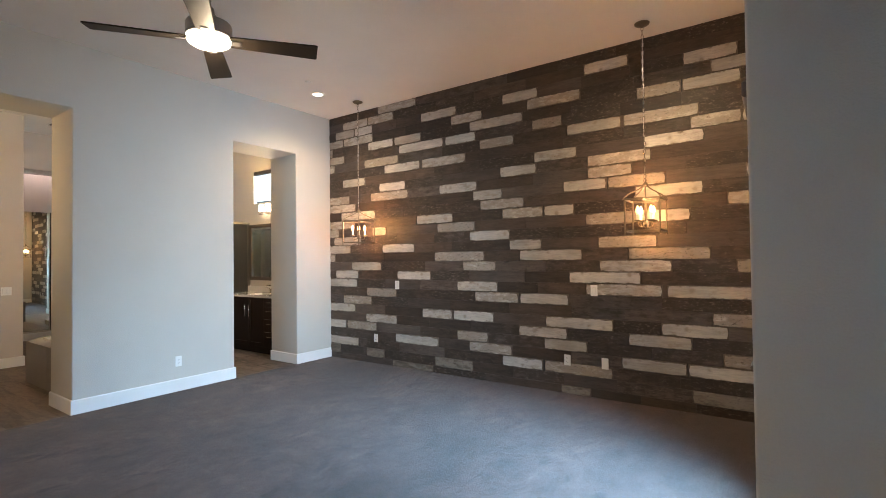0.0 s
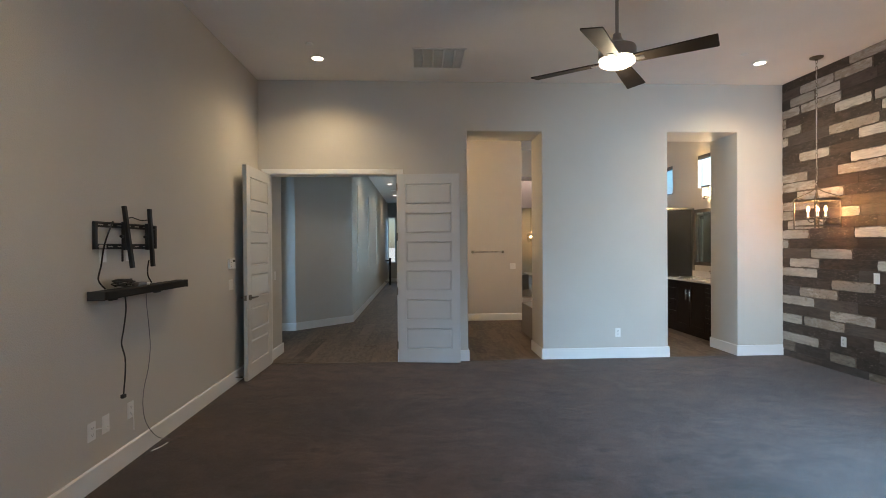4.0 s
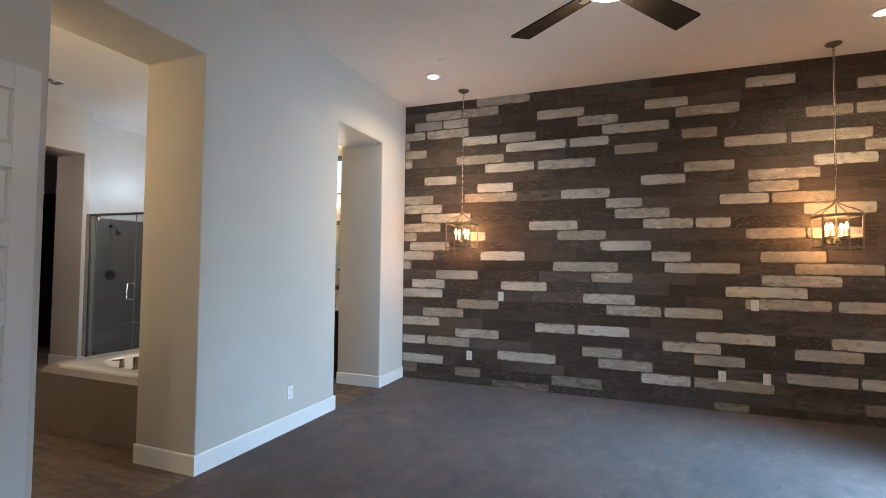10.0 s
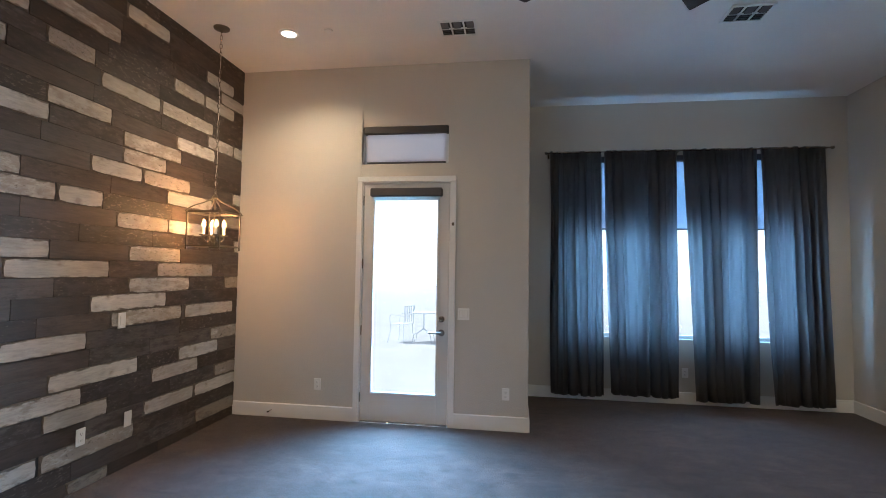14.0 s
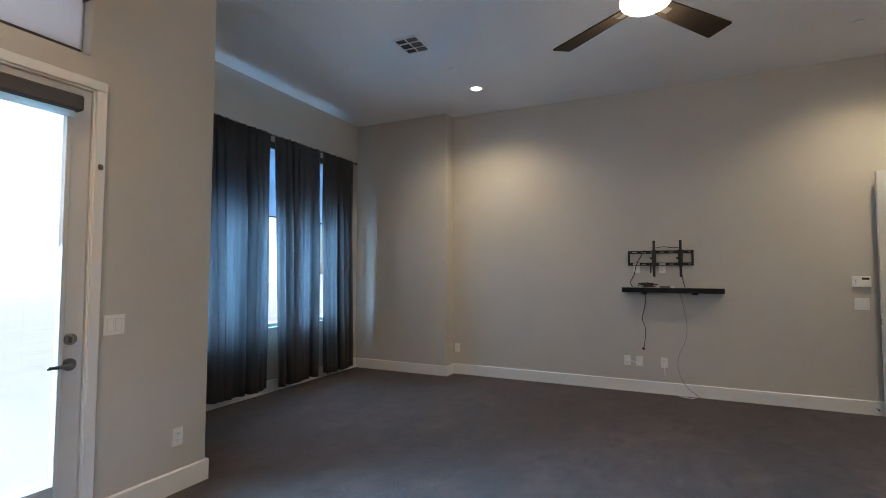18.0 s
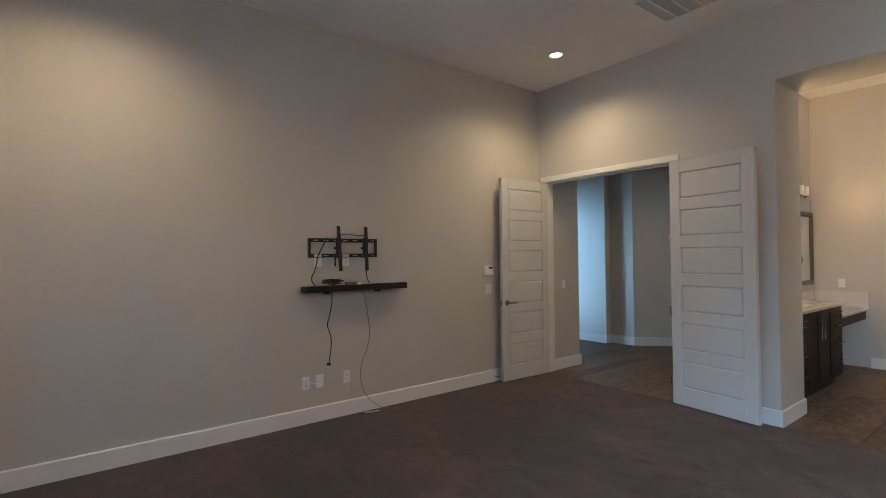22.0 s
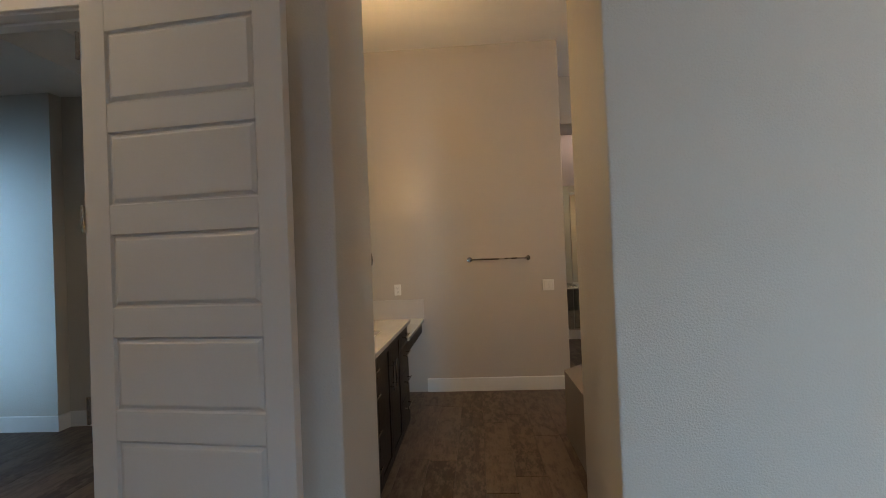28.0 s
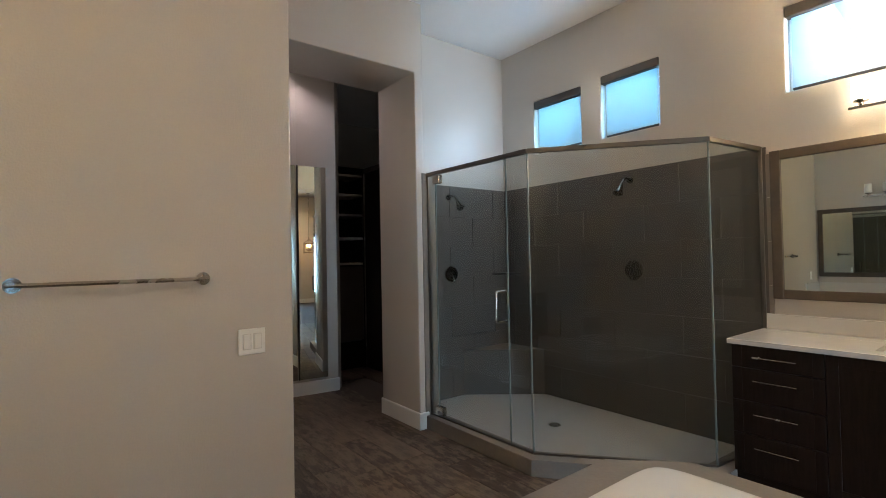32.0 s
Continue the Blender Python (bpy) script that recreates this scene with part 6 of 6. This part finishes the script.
part("door", box(6.79, 7.10, 6.08, 6.10, 0.08, 2.60, 0.002), ESPRESSO, hr)
part("crown", box(6.44, 7.14, 6.07, 6.88, 2.62, 2.68, 0.004), ESPRESSO, hr)

# ---- pieces: shower wall tiles, floor tiles, wall planks ----


def share(name, mesh, parent, at):
    ob = new(name, mesh)
    ob.parent, ob.location = parent, at
    return ob


def piece_mesh(name, dx, dy, dz, e, material):
    """A slab from the origin with eased edges."""
    bm = box(0, dx, 0, dy, 0, dz)
    bmesh.ops.bevel(bm, geom=bm.edges[:], offset=e, segments=1, affect="EDGES")
    bmesh.ops.recalc_face_normals(bm, faces=bm.faces)
    me = bpy.data.meshes.new(name)
    bm.to_mesh(me)
    bm.free()
    me.materials.append(material)
    return me


PIECES = {}


def piece(name, parent, x, y, z, dx, dy, dz, e, material):
    key = (name, round(dx, 3), round(dy, 3), round(dz, 3))
    if key not in PIECES:
        PIECES[key] = piece_mesh(name, dx, dy, dz, e, material)
    return share(name, PIECES[key], parent, (x, y, z))


tiles_n = setting("wall_shower_lining", box(5.84, BE - 0.012, 4.893, 4.899, 0.04, 2.18), WETGROUT)
tiles_e = setting("wall_shower_side_lining", box(BE - 0.007, BE - 0.001, 2.34, 4.893, 0.04, 2.18), WETGROUT)
tiles_w = setting("wall_shower_return_lining", box(5.721, 5.724, 4.47, 4.893, 0.04, 2.18), WETGROUT)
TH = 0.3
for r in range(8):
    z0 = 0.046 + r * (TH + 0.003)
    h = TH
    if z0 > 2.15:
        break
    if z0 + h > 2.185:
        h = 2.185 - z0
    off = 0.3 if r % 2 else 0.0
    x = 5.735 - off
    while x < BE - 0.012:
        p, q = max(x, 5.735), min(x + 0.6, BE - 0.014)
        if q - p > 0.02:
            piece("tile", tiles_n, p, 4.884, z0, q - p - 0.0015, 0.009, h, 0.001, WALLTILE)
        x += 0.603
    y = 2.34 - off
    while y < 4.885:
        p, q = max(y, 2.34), min(y + 0.6, 4.883)
        if q - p > 0.02:
            piece("tile", tiles_e, BE - 0.014, p, z0, 0.008, q - p - 0.0015, h, 0.001, WALLTILE)
        y += 0.603
    piece("tile", tiles_w, 5.724, 4.47, z0, 0.009, 0.41, h, 0.001, WALLTILE)
for z in [0.01 + 0.303 * k for k in range(7)]:
    piece("edge_tile", tiles_e, BE - 0.016, 2.315, z if z > 0.9 else 0.93, 0.014, 0.026, 0.30 if z + 0.3 < 2.18 else 2.18 - z, 0.001, DECK) if z > 0.9 else None


def floor_tiles(parent, x0, x1, y0, y1, inside, w, l, seed):
    """Wood-look planks laid along y in a random stagger."""
    rnd = random.Random(seed)
    x = x0
    while x < x1 - 0.01:
        y = y0 - rnd.uniform(0, l)
        while y < y1:
            p, q = max(y, y0), min(y + l, y1)
            cx, cy = x + w / 2, (p + q) / 2
            if q - p > 0.03 and inside(cx, p, q):
                ob = piece("tile", parent, x, round(p, 2), -0.008, min(w, x1 - x) - 0.002, round(q - p, 2) - 0.002, 0.0078, 0.0012, FLOORTILE)
            y += l
        x += w


bath_floor = bpy.data.objects["floor_bath"]
hall_floor = bpy.data.objects["floor_hall"]


def in_bath(x, p, q):
    if q < 0.62 and not (O1[0] - 0.1 < x < O1[1] + 0.1 or O2[0] - 0.1 < x < O2[1] + 0.1):
        return False
    if p > 5.3:
        return x > 4.1
    if p > 3.4:
        return 4.0 < x < 5.85
    return True


floor_tiles(bath_floor, BW, BE, 0.002, 7.3, in_bath, 0.197, 1.2, 3)
floor_tiles(hall_floor, HL - 0.1, HR, 0.002, 14.4, lambda x, p, q: True, 0.197, 1.2, 4)
floor_tiles(hall_floor, -3.8, HL - 0.1, 0.06, 3.2, lambda x, p, q: x > 0.05 or p > 0.05, 0.197, 1.2, 6)
setting("threshold_strip", box(D1[0] + 0.02, D1[1] - 0.02, -0.006, 0.014, 0.0, 0.004, 0.001), BRONZE)

# the plank wall: courses 0.1235 m high, whitewashed boards named by start + length from the north corner, dark boards between
COURSE, FIRST = 0.1235, -0.036
prnd = random.Random(11)
plank_mats = (WHITEWASH, DARKPLANK, PALEWORN)


def plank(u, length, z, h, white):
    key = ("plank", white, round(length, 2), round(h, 3))
    e = 0.0009 if white == 1 else 0.006
    if key not in PIECES:
        own = bmesh.new()
        n = max(4, int(length / 0.09))
        rr = random.Random(hash((round(length, 2), white)) & 1023)
        d0 = 0.008 if white == 1 else 0.012
        outer, inner = [], []
        ring = [(i / n, 0.0) for i in range(n)] + [(1.0, 0.0), (1.0, 0.5)] + [(1 - i / n, 1.0) for i in range(n)] + [(0.0, 1.0), (0.0, 0.5)]
        for fu, fz in ring:
            du = (1 if fu < 0.01 else -1 if fu > 0.99 else 0)
            dz2 = (1 if fz < 0.01 else -1 if fz > 0.99 else 0)
            j = rr.uniform(0.0, 0.0005 if white == 1 else 0.0022)
            if du and dz2:
                j += rr.uniform(0.001, 0.002) if white == 1 else rr.uniform(0.004, 0.011)
            outer.append(own.verts.new((0.0 if white != 1 else 0.003 - d0, -(fu * length), fz * h)))
            inner.append(own.verts.new((-d0 - rr.uniform(0, 0.0015), -(fu * length + du * (e + j)), fz * h + dz2 * (e * 0.6 + j))))
        m2 = len(ring)
        for i in range(m2):
            own.faces.new((outer[i], outer[(i + 1) % m2], inner[(i + 1) % m2], inner[i])).material_index = 1
        own.faces.new(inner)
        bmesh.ops.recalc_face_normals(own, faces=own.faces)
        me = bpy.data.meshes.new("plank")
        own.to_mesh(me)
        own.free()
        me.materials.append(plank_mats[white])
        me.materials.append(DARKPLANK if white == 1 else PLANKEDGE)
        PIECES[key] = me
    share("plank", PIECES[key], wall_east, (X_E - 0.002 - prnd.uniform(0, 0.002 if white == 1 else 0.003), -u, z))


def course(k, text):
    """One course of boards: text lists the whitewashed ones."""
    z0 = max(0.0, FIRST + k * COURSE)
    z1 = min(H, FIRST + (k + 1) * COURSE)
    h = round(z1 - z0, 3)
    pale = [tuple(float(s) for s in w.split("+")) for w in text.split()]
    u = 0.0
    for start, length in pale + [(5.6, 0.0)]:
        gap = start - u
        if gap > 0.02:
            n = max(1, round(gap / prnd.uniform(0.55, 0.8)))
            cuts = [0.0] + sorted((i + prnd.uniform(-0.15, 0.15)) / n for i in range(1, n)) + [1.0]
            for a, c2 in zip(cuts, cuts[1:]):
                plank(round(u + gap * a, 2), round(u + gap * c2, 2) - round(u + gap * a, 2), z0, h, 1)
        if length > 0.02:
            plank(start, length, z0, h, 2 if k < 2 else 0)
        u = max(u, start + length)


course(0, "1.25+0.70 3.69+0.33")
course(1, "0.00+0.22 0.75+0.35 1.98+0.58 4.98+0.62")
course(2, "0.00+0.60 2.97+0.51 3.50+0.75")
course(3, "1.31+0.73 2.51+0.59 4.34+0.60 4.95+0.65")
course(4, "0.00+0.34 0.36+0.60 2.33+0.45 3.50+0.49 5.24+0.36")
course(5, "0.75+0.59 3.19+0.58 4.41+0.58")
course(6, "0.00+0.54 1.78+0.48 2.28+0.58 3.52+0.74 4.72+0.57")
course(7, "0.29+0.58 5.16+0.44")
course(8, "0.77+0.57 2.60+0.59 3.21+0.58")
course(9, "0.00+0.58 2.34+0.58 3.98+0.76 4.78+0.74")
course(10, "0.13+0.48 1.35+0.58 3.80+0.74")
course(11, "0.47+0.59 2.43+0.47 4.13+0.70 5.36+0.24")
course(12, "0.00+0.12 1.99+0.75 3.21+0.74 4.42+0.74")
course(13, "0.00+0.45 1.08+0.58 3.08+0.41 4.12+0.58")
course(14, "0.09+0.58 2.53+0.56 5.50+0.10")
course(15, "0.00+0.20 0.89+0.27 2.04+0.57 3.99+0.54 4.53+0.47")
course(16, "0.00+0.54 1.70+0.59 2.99+0.52 3.52+0.35 5.30+0.30")
course(17, "0.25+0.70 2.69+0.59 4.50+0.61")
course(18, "0.00+0.56 2.59+0.41 3.75+0.47 4.23+0.56 5.45+0.15")
course(19, "0.00+0.43 0.86+0.70 2.08+0.57 4.02+0.46")
course(20, "1.03+0.48 2.97+0.47 4.02+0.64")
course(21, "0.29+0.47 3.41+0.50 4.59+0.54")
course(22, "1.13+0.64 1.80+0.69 5.01+0.42 5.43+0.17")
course(23, "0.00+0.12 0.74+0.65 2.69+0.47 3.80+0.58 4.40+0.69")
course(24, "0.00+0.33 1.40+0.75 2.18+0.46 3.39+0.36")
course(25, "0.00+0.08 0.82+0.48 1.32+0.47 2.55+0.73 4.53+0.41 4.95+0.48")
course(26, "0.00+0.31 0.32+0.60 2.27+0.47 3.33+0.63 5.19+0.41")
course(27, "0.14+0.41 0.55+0.36 1.79+0.57 3.01+0.46 4.96+0.45")
course(28, "0.30+0.52 0.82+0.49 4.00+0.46")
course(29, "1.01+0.70")
